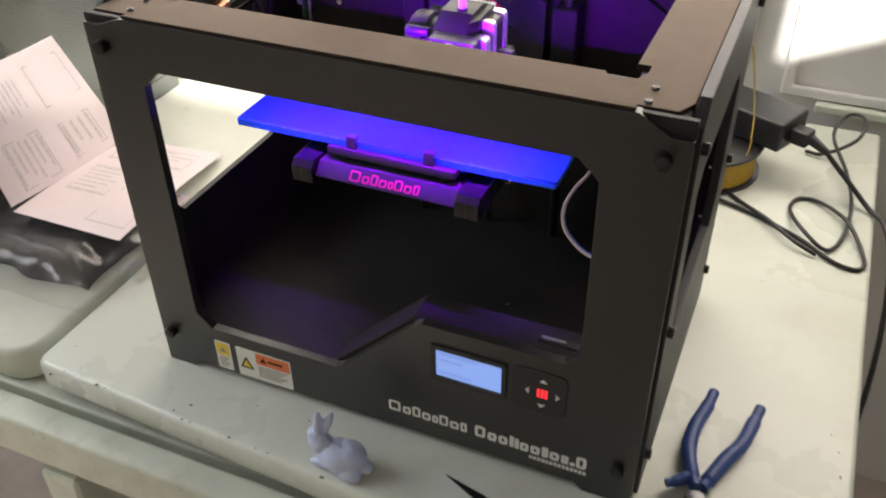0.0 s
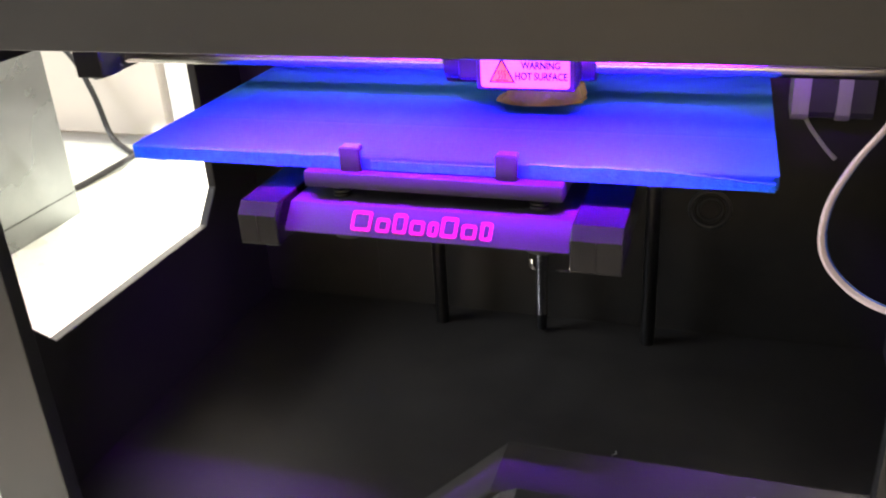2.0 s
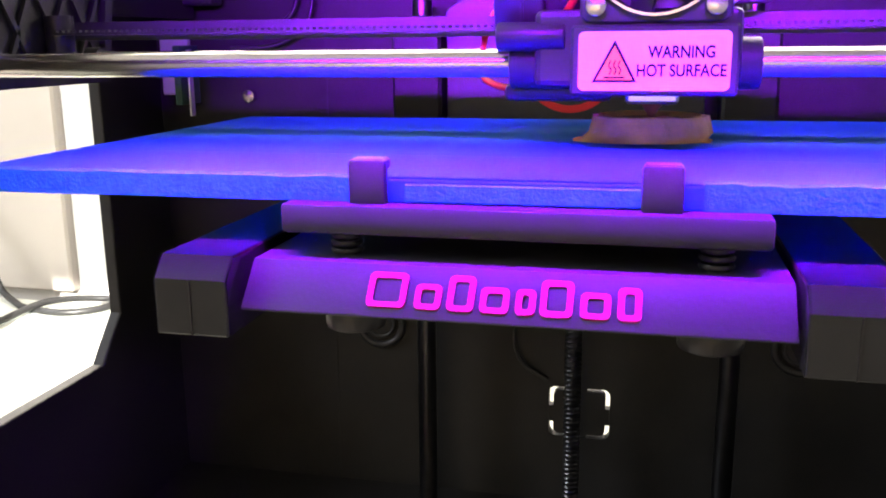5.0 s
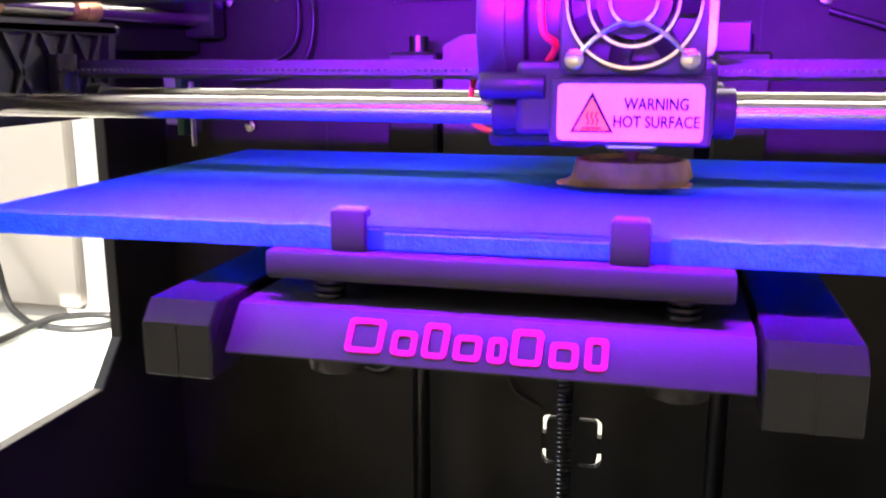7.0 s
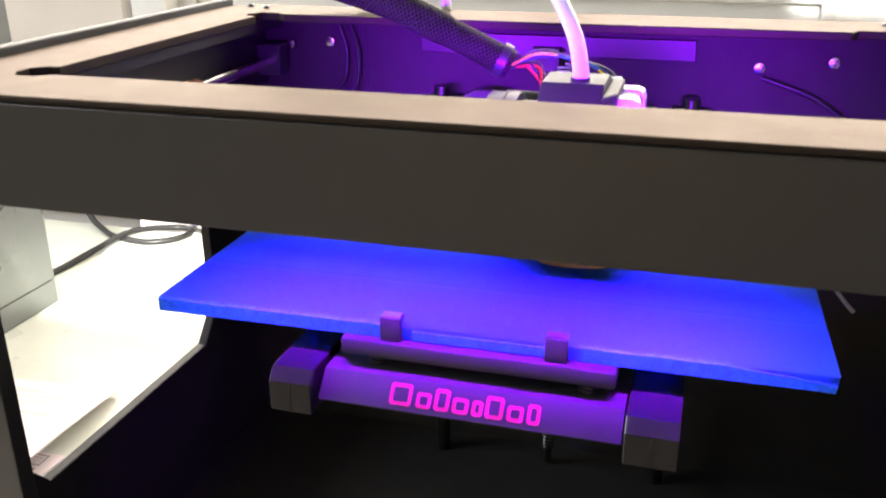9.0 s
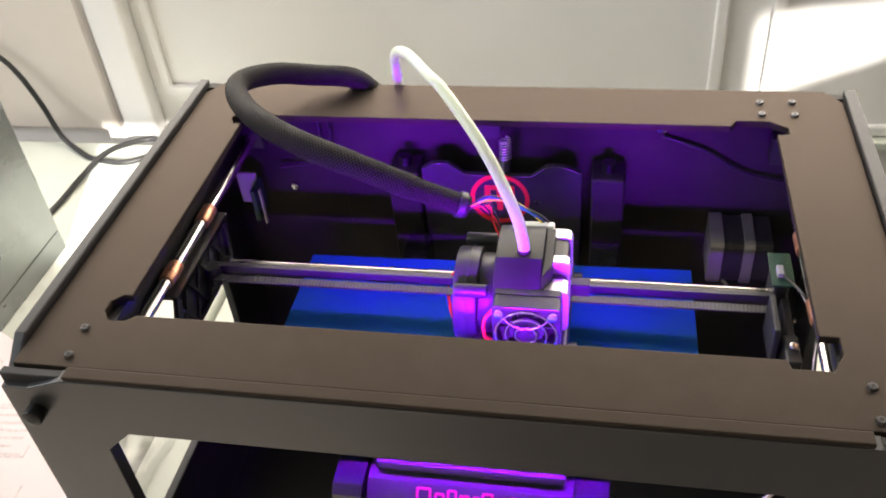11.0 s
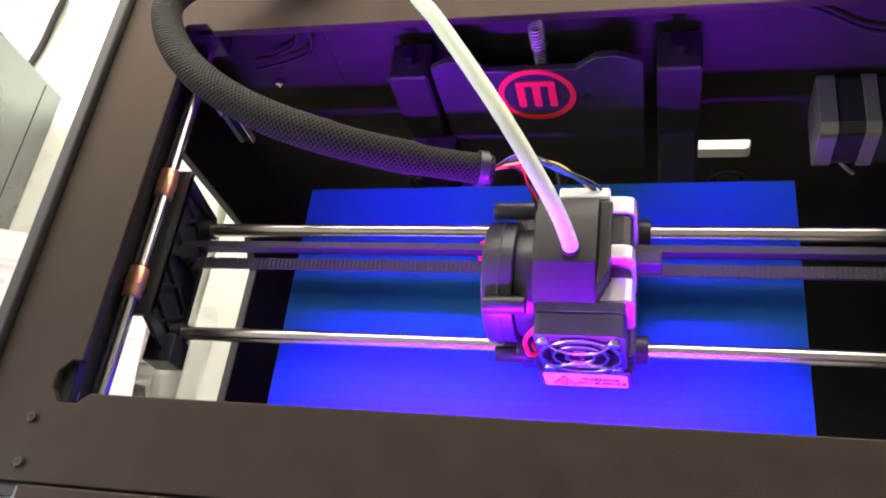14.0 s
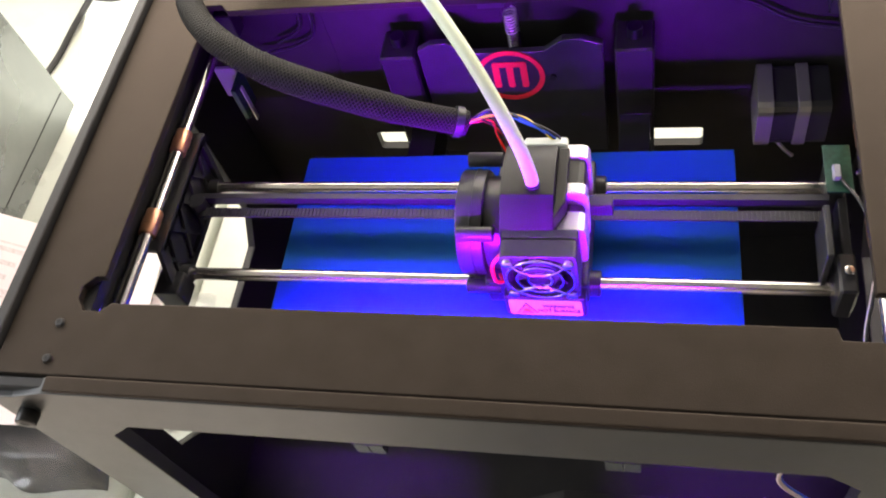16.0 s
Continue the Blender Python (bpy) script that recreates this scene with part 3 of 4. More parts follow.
part("pictogram", plate([(-0.1505, 0.0235), (-0.1395, 0.0235), (-0.145, 0.0338)], [], "y", YF - 0.0002, YF), YELLOW, st)
for i in range(6):
    part("print_bar", box(-0.132, -0.098 - 0.004 * ((i * 7) % 3), YF - 0.0002, YF, 0.0283 - i * 0.0026, 0.0295 - i * 0.0026), INK_GREY, st)
lcd = part("display", plate(rrect(0.058, 0.129, 0.086, 0.128, 0.003), [rrect(0.0635, 0.1245, 0.0925, 0.1235, 0.0015)], "y", -0.0025, 0.0, 0.0006), PLASTIC, printer, "black display bezel")
part("screen", box(0.063, 0.125, -0.0008, 0.0, 0.092, 0.124), LCD, lcd, "lit pale blue screen")
for i, w in enumerate((0.036, 0.022, 0.0, 0.030)):
    if w:
        part("print_bar", box(0.066, 0.066 + w, -0.0010, -0.0008, 0.1175 - i * 0.0072, 0.1205 - i * 0.0072), LCD_TEXT, lcd)
keys = part("keypad", plate(rrect(0.133, 0.182, 0.083, 0.131, 0.007), [], "y", -0.0012, 0.0, 0.0005), PLASTIC, printer, "black keypad with glowing red centre key")
for cx, cz, tri in ((0.1615, 0.1215, [(-4, -2), (4, -2), (0, 2)]), (0.1605, 0.0925, [(-4, 2), (4, 2), (0, -2)]), (0.1475, 0.107, [(2, -4), (2, 4), (-2, 0)]), (0.1745, 0.107, [(-2, -4), (-2, 4), (2, 0)])):
    part("arrow_key", plate([(cx + a * 0.0009, cz + b * 0.0009) for a, b in tri], [], "y", -0.0018, -0.001), WHITE_INK, keys)
for dx in (-0.0034, 0, 0.0034):
    part("lit_bar", box(0.161 + dx - 0.0012, 0.161 + dx + 0.0012, -0.0018, -0.0012, 0.1025, 0.1115), RED_LIT, keys)
mark = [(1.35, 1), (0.9, .72), (0.9, 1), (0.95, .72), (0.65, .72), (1.0, 1), (0.95, .72), (0.7, .9)]
glyph_row(0.0135, 0.094, 0.0285, 0.041, YF, 0.0, mark, 0.0022, WHITE_INK, front, "white mark")
mark2 = [(1.0, 1), (0.85, .72), (0.85, .72), (0.4, 1), (0.4, .9), (0.8, .72), (0.85, .72), (0.6, .9), (0.85, .72), (0.65, .72), (0.45, .3), (0.9, 1)]
glyph_row(0.1005, 0.207, 0.0285, 0.0425, YF, 0.0, mark2, 0.0030, WHITE_INK, front, "white mark")
for i in range(14):
    part("print_bar", box(0.153 + i * 0.0038, 0.1558 + i * 0.0038, YF, 0.0, 0.0215, 0.0252), WHITE_INK, front)

# build platform
arm_profile = [(0.0263, 0.2457), (0.0263, 0.2598), (0.0310, 0.2650), (0.285, 0.2650), (0.285, 0.235), (0.20, 0.235), (0.10, 0.2457)]
beam = bmesh.new()
prof = [(0.0296, 0.2520), (0.0298, 0.2528), (0.0388, 0.2628), (0.120, 0.2628), (0.120, 0.2560), (0.05, 0.2520)]
plate(prof, [], "x", -0.0588, 0.0686, 0.0004, beam)
platform = part("platform_beam", beam, BEAM, printer, "grey plastic cross beam with red mark", smooth=30)
word = [(1.35, 1), (0.9, .72), (0.9, 1), (0.95, .72), (0.65, .72), (1.05, 1), (0.95, .72), (0.75, .9)]
lean = math.atan2(0.0090, 0.0100)
glyph_row(-0.0275, 0.0372, 0.0, 0.0092, -0.0006, 0.0, word, 0.0015, PINK, platform, "red mark", Matrix.Translation((0, 0.03105, 0.2542)) @ Matrix.Rotation(-lean, 4, "X"))
for x0, x1 in ((-0.0797, -0.0606), (0.0695, 0.0902)):
    part("platform_arm", plate(arm_profile, [], "x", x0, x1, 0.0006), ARM, printer, "glossy black platform arm")
    part("arm_seam", box((x0 + x1) / 2 - 0.0002, (x0 + x1) / 2 + 0.0002, 0.0260, 0.03, 0.2459, 0.2596), EDGE, printer)
carrier = part("plate_carrier", box(-0.0525, 0.0640, 0.0415, 0.185, 0.2689, 0.2764, 0.0012, 2), PLASTIC_GREY, printer, smooth=40)
for x in (-0.0355, 0.0443):
    part("plate_clip", box(x + (0 if x < 0 else -0.0096), x + (0.0096 if x < 0 else 0), 0.0440, 0.0475, 0.2755, 0.2873, 0.0012, 2), PLASTIC_GREY, carrier, smooth=40)
    part("clip_lip", box(x + (0.0004 if x < 0 else -0.0092), x + (0.0092 if x < 0 else -0.0004), 0.0445, 0.0510, 0.2843, 0.2873, 0.0006), PLASTIC_GREY, carrier)
for x in (-0.038, 0.0525):
    spring = None
    for k in range(3):
        spring = ring((x, 0.050, 0.2635 + 0.002 * k), 0.0035, 0.0008, "z", 20, 6, spring)
    part("levelling_spring", spring, SCREW, carrier, smooth=60)
    part("levelling_knob", cyl((x, 0.055, 0.2415), (x, 0.055, 0.2475), 0.008, 20, bevel=0.001), PLASTIC, carrier, smooth=40)
ZP = 0.2812
bed = part("build_plate", plate(rrect(-0.1455, 0.1435, 0.0475, 0.2285, 0.004), [], "z", 0.2748, ZP, 0.0008), TAPE_EDGE, printer, "build plate covered with blue tape")
for k in range(4):
    y0 = 0.0478 + k * 0.0451
    own = bmesh.new()
    nx = 60
    rows = []
    for i in range(nx + 1):
        x = -0.1452 + 0.2884 * i / nx
        j0, j1 = 0.0003 * noise.noise((x * 60, k * 7.1, 0)), 0.0003 * noise.noise((x * 60, k * 3.3, 5))
        lift = 0.00004 + 0.00003 * noise.noise((x * 25, k * 2.0, 1))
        rows.append((own.verts.new((x, y0 + j0, ZP + 0.00025)), own.verts.new((x, y0 + 0.002 + j0, ZP + 0.0003 + lift)),
                     own.verts.new((x, y0 + 0.0425 + j1, ZP + 0.0003 + lift)), own.verts.new((x, y0 + 0.0452 + j1, ZP + 0.0002))))
    for a, b in zip(rows, rows[1:]):
        for i in range(3):
            own.faces.new((a[i], b[i], b[i + 1], a[i + 1]))
    part("tape_strip", own, TAPE, bed)
part("tape_strip", box(-0.0245, 0.0325, 0.0465, 0.0475, 0.2754, 0.2800, 0.0004), TAPE_MATTE, bed, "pale matte strip of blue tape")
own = bmesh.new()
rows = []
for i in range(50):
    x = 0.046 + 0.096 * i / 49
    z = 0.2815 + 0.0005 * noise.noise((x * 70, 0, 3)) + 0.0003 * noise.noise((x * 240, 0, 8)) - 0.0035 * max(0, (x - 0.10) / 0.045)
    y = 0.0468 - 0.0006 * abs(noise.noise((x * 110, 2, 2)))
    rows.append((own.verts.new((x, y, 0.2752)), own.verts.new((x, y - 0.0004, z)), own.verts.new((x, y + 0.0018, z + 0.0004))))
for a, b in zip(rows, rows[1:]):
    for i in range(2):
        own.faces.new((a[i], b[i], b[i + 1], a[i + 1]))
part("tape_strip", own, TAPE_MATTE, bed, "wrinkled torn blue tape edge")
own = bmesh.new()
rows = []
for i in range(50):
    x = -0.1445 + 0.107 * i / 49
    y = 0.0469 - 0.0003 * abs(noise.noise((x * 90, 4, 2)))
    z = 0.2812 + 0.0004 * noise.noise((x * 100, 0, 13))
    rows.append((own.verts.new((x, y, 0.2752)), own.verts.new((x, y - 0.0003, z)), own.verts.new((x, y + 0.002, z + 0.0006))))
for a, b in zip(rows, rows[1:]):
    for i in range(2):
        own.faces.new((a[i], b[i], b[i + 1], a[i + 1]))
part("tape_strip", own, TAPE_MATTE, bed)

# the plate sits slightly askew on its carrier
bed.matrix_basis = Matrix.Translation((0.0003, 0.138, ZP + 0.0008)) @ Matrix.Rotation(radians(0.9), 4, "Z") @ Matrix.Rotation(radians(-0.3), 4, "X") @ Matrix.Translation((0.001, -0.138, -ZP))

# the print in progress, resting on the tape
own = bmesh.new()
n = 64
levels = [(0.0, 1.12), (0.0005, 1.12), (0.0006, 1.0), (0.003, 0.97), (0.006, 0.93), (0.0086, 0.90), (0.0088, 0.82), (0.007, 0.80)]
rows = []
for h, s in levels:
    row = []
    for i in range(n):
        a = 2 * math.pi * i / n
        flute = 1.0 + (0.045 * math.cos(a * 14) if 0.0006 < h else 0.0) * (0.4 + 0.6 * max(0, math.cos(a + 0.6)))
        lobe = 1.0 + 0.06 * math.cos(3 * a + 1.0)
        x = 0.035 + 0.0205 * s * flute * lobe * math.cos(a) - (0.0022 if h < 0.001 else 0.0)
        y = 0.1475 + 0.0185 * s * flute * lobe * math.sin(a)
        row.append(own.verts.new((x, y, ZP + 0.0006 + h)))
    rows.append(row)
for a, b in zip(rows, rows[1:]):
    for i in range(n):
        own.faces.new((a[i], a[(i + 1) % n], b[(i + 1) % n], b[i]))
own.faces.new(rows[0][::-1])
own.faces.new(rows[-1])
solo("printed_part", own, AMBER, "half-finished amber plastic print with fluted wall", "printed part", smooth=60)

# vertical axis at the back
for x in (-0.079, 0.080):
    part("guide_rod", cyl((x, 0.290, 0.055), (x, 0.290, 0.335), 0.005, 20), DARK_STEEL, printer, smooth=40)
    part("column", box(x - 0.0125, x + 0.0125, 0.276, 0.304, 0.205, 0.327, 0.0015), COVER, printer)
    part("column_foot", box(x - 0.0115, x + 0.0115, 0.272, 0.276, 0.208, 0.240, 0.001), BEAM, printer)
lead = None
pts = [(0.001 + 0.0040 * math.cos(a * 0.9), 0.290 + 0.0040 * math.sin(a * 0.9), 0.070 + 0.27 * a / 700) for a in range(0, 700)]
lead = cyl((0.001, 0.290, 0.058), (0.001, 0.290, 0.345), 0.0036, 16)
tube(pts, 0.0008, 5, 1, bm=lead)
part("lead_screw", lead, DARK_STEEL, printer, smooth=50)
shield = [(-0.064, 0.222), (0.060, 0.222), (0.060, 0.330), (0.046, 0.336), (0.034, 0.336), (0.022, 0.326), (-0.030, 0.326), (-0.042, 0.336), (-0.054, 0.336), (-0.064, 0.330)]
sh = part("carriage_shield", plate(shield, [], "y", 0.279, 0.284, 0.0008), PLASTIC, printer, "dark shield with round red emblem")
bm = plate([(-0.003 + 0.0235 * math.cos(2 * math.pi * i / 48), 0.304 + 0.0235 * math.sin(2 * math.pi * i / 48)) for i in range(48)],
           [[(-0.003 + 0.0200 * math.cos(2 * math.pi * i / 48), 0.304 + 0.0200 * math.sin(2 * math.pi * i / 48)) for i in range(48)][::-1]], "y", 0.2782, 0.2791)
part("emblem_ring", bm, REDLOGO, sh, "red ring emblem")
for dx in (-0.0095, 0, 0.0095):
    part("emblem_bar", plate(rrect(-0.003 + dx - 0.0023, -0.003 + dx + 0.0023, 0.293, 0.3165, 0.0015), [], "y", 0.2782, 0.2791), REDLOGO, sh)
part("emblem_bar", plate(rrect(-0.0148, 0.0088, 0.3128, 0.3168, 0.0015), [], "y", 0.2780, 0.2789), REDLOGO, sh)
for x in (-0.028, 0.026):
    part("screw", cyl((x, 0.2772, 0.302), (x, 0.2795, 0.302), 0.0022, 12), SCREW, sh)
part("crossbar", box(-0.099, 0.080, 0.3095, 0.3128, 0.3535, 0.367, 0.0006), PLASTIC, printer)
part("connector", box(-0.022, -0.004, 0.300, 0.3095, 0.346, 0.360), PLASTIC_GREY, printer)
part("spring", tube([(0.001 + 0.0042 * math.cos(k * 0.7), 0.290 + 0.0042 * math.sin(k * 0.7), 0.334 + 0.00028 * k) for k in range(66)], 0.0007, 6, 2), ALU, printer, "steel coil spring", smooth=60)

# Y rods, bearings and the gantry
ZY, ZX = 0.345, 0.308
for sx in (-1, 1):
    part("guide_rod", cyl((sx * 0.205, 0.018, ZY), (sx * 0.205, 0.305, ZY), 0.004, 20), STEEL, printer, smooth=40)
    part("rod_holder", box(sx * 0.205 - 0.009, sx * 0.205 + 0.009, 0.292, 0.306, ZY - 0.010, ZY + 0.012, 0.001), PLASTIC, printer)
    belt = box(sx * 0.212 - 0.0035, sx * 0.212 + 0.0035, 0.05, 0.29, 0.3690, 0.3700)
    for k in range(92):
        y = 0.052 + k * 0.0026
        box(sx * 0.212 - 0.0035, sx * 0.212 + 0.0035, y, y + 0.0013, 0.3700, 0.3708, bm=belt)
    part("belt", belt, PLASTIC, printer, "ribbed black drive belt")
    part("pulley", cyl((sx * 0.207, 0.058, 0.364), (sx * 0.217, 0.058, 0.364), 0.006, 24), ALU, printer, smooth=40)
for y in (0.127, 0.190):
    bm = cyl((-0.205, y - 0.0088, ZY), (-0.205, y + 0.0088, ZY), 0.0054, 24, bevel=0.0008)
    b = part("bearing", bm, BRONZE, printer, "bronze sleeve bearing", smooth=40)
    part("bearing_band", cyl((-0.205, y - 0.002, ZY), (-0.205, y + 0.002, ZY), 0.0057, 24), BRONZE, b, smooth=40)
    part("bearing", cyl((0.205, y - 0.0088, ZY), (0.205, y + 0.0088, ZY), 0.0054, 24, bevel=0.0008), BRONZE, printer, smooth=40)
truss = plate([(0.096, 0.299), (0.194, 0.299), (0.200, 0.335), (0.200, 0.3395), (0.110, 0.3395), (0.096, 0.306)],
              [[(0.106, 0.3035), (0.190, 0.3035), (0.195, 0.3350), (0.114, 0.3350)]], "x", -0.1985, -0.1955)
gant = part("gantry_end", truss, PLASTIC, printer, "black lattice gantry end")
for k in range(4):
    y = 0.108 + k * 0.0215
    for a, b in (((y, 0.3035), (y + 0.018, 0.3350)), ((y + 0.018, 0.3035), (y, 0.3350))):
        d = Vector((b[0] - a[0], b[1] - a[1])).normalized().orthogonal() * 0.0011
        part("lattice_bar", plate([(a[0] - d.x, a[1] - d.y), (b[0] - d.x, b[1] - d.y), (b[0] + d.x, b[1] + d.y), (a[0] + d.x, a[1] + d.y)], [], "x", -0.1978, -0.1962), PLASTIC, gant)
part("web", plate([(0.098, 0.301), (0.192, 0.301), (0.197, 0.3375), (0.112, 0.3375), (0.098, 0.308)], [], "x", -0.2000, -0.1985), PLASTIC, gant)
part("gantry_bracket", box(-0.213, -0.1955, 0.112, 0.204, 0.334, 0.3385, 0.0008), PLASTIC, gant)
part("gantry_foot", plate([(-0.207, 0.094), (-0.190, 0.094), (-0.190, 0.110), (-0.207, 0.112)], [], "z", 0.300, 0.317, 0.001), PLASTIC, gant, "black moulded end block")
gr = part("gantry_end", box(0.1935, 0.1985, 0.104, 0.192, 0.301, 0.316, 0.0008), PLASTIC, printer, "black gantry end with circuit board")
part("rod_block", box(0.1885, 0.1975, 0.102, 0.126, 0.298, 0.326, 0.0012), PLASTIC, gr)
part("rod_block", box(0.1885, 0.1975, 0.168, 0.194, 0.298, 0.330, 0.0012), PLASTIC, gr)
part("circuit_board", box(0.1845, 0.1985, 0.158, 0.190, 0.3345, 0.3362, 0.0003), PCB, gr, "small green circuit board")
part("connector", box(0.188, 0.192, 0.165, 0.174, 0.3362, 0.340, 0.0005), GREY_PL, gr)
part("end_switch", box(0.182, 0.1855, 0.118, 0.150, 0.306, 0.336, 0.0006), PLASTIC_GREY, gr)
YA, YB = 0.114, 0.181
for y in (YA, YB):
    part("cross_rod", cyl((-0.196, y, ZX), (0.190, y, ZX), 0.0040, 24), STEEL, printer, smooth=40)
    part("rod_clamp", cyl((-0.1965, y, ZX), (-0.190, y, ZX), 0.0058, 20), PLASTIC, printer, smooth=40)
belt = box(-0.192, 0.188, 0.150, 0.1565, 0.3185, 0.3195)
for k in range(150):
    x = -0.190 + k * 0.0025
    box(x, x + 0.0012, 0.150, 0.1565, 0.3195, 0.3203, bm=belt)
part("belt", belt, PLASTIC, printer, "ribbed black drive belt")
part("belt", box(-0.192, 0.188, 0.1615, 0.1655, 0.3165, 0.3235), PLASTIC, printer)
part("idler", cyl((-0.193, 0.158, 0.311), (-0.193, 0.158, 0.326), 0.0055, 20), PLASTIC, printer, smooth=40)

# extruder carriage
CX = 0.036
ext = part("extruder", box(CX - 0.034, CX + 0.024, YA - 0.010, YB + 0.010, 0.3015, 0.3235, 0.002, 2), PLASTIC, printer, "black extruder carriage with motor, fans and warning sign")
for y in (YA, YB):
    part("rod_bush", cyl((CX - 0.042, y, ZX), (CX + 0.030, y, ZX), 0.0075, 20, bevel=0.0008), PLASTIC, ext, smooth=40)
# layered stepper motor
for y0, y1, m, g in ((0.118, 0.130, BRIGHT, 0), (0.130, 0.136, PLASTIC, 0.0015), (0.136, 0.143, BRIGHT, 0), (0.143, 0.160, PLASTIC, 0.0012), (0.160, 0.169, BRIGHT, 0)):
    top_z = 0.357 if y1 < 0.140 else 0.365
    part("motor_layer", plate(rrect(CX - 0.018 + g, CX + 0.024 - g, 0.324 + g, top_z - g, 0.004, 2), [], "y", y0, y1, 0.0005), m, ext)
# black cover over the motor, sloping to the front
cover = plate([(0.1105, 0.350), (0.1125, 0.3585), (0.1300, 0.3722), (0.152, 0.3730), (0.166, 0.3690), (0.166, 0.330), (0.112, 0.330)], [], "x", CX - 0.0215, CX + 0.0075, 0.0010)
part("motor_cover", cover, COVER, ext, "charcoal folded motor cover", smooth=30)
wedge = plate([(CX + 0.0076, 0.116), (CX + 0.0135, 0.128), (CX + 0.0135, 0.164), (CX + 0.0076, 0.164)], [], "z", 0.331, 0.3690, 0.0008)
part("cover_side", wedge, COVER, ext)
part("tube_socket", cyl((CX - 0.0045, 0.137, 0.371), (CX - 0.0045, 0.137, 0.3738), 0.0045, 20), EDGE, ext, smooth=40)
part("end_plug", box(CX - 0.012, CX + 0.012, 0.166, 0.172, 0.352, 0.3685, 0.001), LABEL, ext, "white plastic plug")
# round blower at the side
bx = CX - 0.047
bl = part("blower", cyl((bx, 0.137, 0.335), (bx + 0.015, 0.137, 0.335), 0.0300, 48, bevel=0.0012), PLASTIC, ext, "round black side blower", smooth=40)
part("blower_rim", ring((bx + 0.0085, 0.137, 0.335), 0.0301, 0.0007, "x", 48, 6), PLASTIC_GREY, bl, smooth=60)
part("blower_hub", cyl((bx - 0.0006, 0.136, 0.335), (bx + 0.001, 0.136, 0.335), 0.012, 32), PLASTIC_GREY, bl, smooth=40)
for y, z in ((0.106, 0.316), (0.166, 0.356), (0.114, 0.358)):
    part("blower_lug", cyl((bx + 0.002, y, z), (bx + 0.022, y, z), 0.0042, 16, bevel=0.0005), PLASTIC, bl, smooth=40)
part("motor_core", cyl((bx + 0.015, 0.137, 0.335), (bx + 0.0265, 0.137, 0.335), 0.0265, 40, bevel=0.001), PLASTIC, ext, smooth=40)
part("sensor_arm", box(CX + 0.022, CX + 0.036, 0.148, 0.156, 0.326, 0.336, 0.0006), PLASTIC_GREY, ext)
# front fan with wire guard
FY = 0.0985
fc = Vector((CX, FY, 0.340))
fan = part("fan", plate(rrect(CX - 0.0205, CX + 0.0205, 0.3195, 0.3605, 0.003), [[(CX + 0.0185 * math.cos(-2 * math.pi * i / 40), 0.340 + 0.0185 * math.sin(-2 * math.pi * i / 40)) for i in range(40)]],
                        "y", FY, FY + 0.011, 0.0006), PLASTIC, ext, "black square cooling fan with wire guard")
part("fan_hub", cyl((CX, FY + 0.002, 0.340), (CX, FY + 0.009, 0.340), 0.0105, 32), PLASTIC_GREY, fan, smooth=40)
for k in range(7):
    a = 2 * math.pi * k / 7
    blade = box(0.0100, 0.0180, -0.0005, 0.0005, -0.0040, 0.0040)
    blade.transform(Matrix.Translation((CX, FY + 0.006, 0.340)) @ Matrix.Rotation(-a, 4, "Y") @ Matrix.Rotation(0.7, 4, "X"))
    part("fan_blade", blade, PLASTIC, fan)
part("fan_back", box(CX - 0.0205, CX + 0.0205, FY + 0.011, FY + 0.018, 0.3195, 0.3605, 0.001), PLASTIC, fan)
guard = None
for rr in (0.0185, 0.0125, 0.0065):
    guard = ring((CX, FY - 0.0016, 0.340), rr, 0.0008, "y", 40, 6, guard)
for sx in (-1, 1):
    for sz in (-1, 1):
        tube([(CX + sx * 0.016, FY - 0.001, 0.340 + sz * 0.016), (CX + sx * 0.010, FY - 0.0026, 0.340 + sz * 0.010), (CX + sx * 0.0035, FY - 0.0026, 0.340 + sz * 0.0062), (CX, FY - 0.0026, 0.340 + sz * 0.0066)], 0.0008, 6, 6, bm=guard)
part("fan_guard", guard, STEEL, fan, "bright wire fan guard", smooth=60)
for sx in (-1, 1):
    for sz in (-1, 1):
        s = part("screw", cyl((CX + sx * 0.016, FY + 0.001, 0.340 + sz * 0.016), (CX + sx * 0.016, FY - 0.0028, 0.340 + sz * 0.016), 0.0030, 16, bevel=0.0006), STEEL, fan, smooth=40)
# warning sign below the fan
sg = part("sign_bracket", box(CX - 0.0228, CX + 0.0228, FY - 0.0015, FY + 0.012, 0.2995, 0.3190, 0.0008), PLASTIC, ext, "black bracket carrying the warning sign")
SY = FY - 0.0020
part("warning_sign", plate(rrect(CX - 0.0205, CX + 0.0205, 0.3010, 0.3172, 0.0016), [], "y", SY, SY + 0.0005), LABEL, sg, "white warning sign with orange triangle")
tx, tz = CX - 0.0105, 0.3045
part("triangle", plate([(tx - 0.0062, tz - 0.0012), (tx + 0.0062, tz - 0.0012), (tx, tz + 0.0104)], [], "y", SY - 0.0002, SY), INK, sg)
part("triangle", plate([(tx - 0.0050, tz - 0.0005), (tx + 0.0050, tz - 0.0005), (tx, tz + 0.0088)], [], "y", SY - 0.0004, SY - 0.0002), AMBER_INK, sg)
pic = None
for k in (-1, 0, 1):
    pic = tube([(tx + k * 0.0013, SY - 0.0005, tz + 0.0010), (tx + k * 0.0013 + 0.0005, SY - 0.0005, tz + 0.0022), (tx + k * 0.0013 - 0.0002, SY - 0.0005, tz + 0.0034), (tx + k * 0.0013 + 0.0003, SY - 0.0005, tz + 0.0048)], 0.00022, 5, 5, bm=pic)
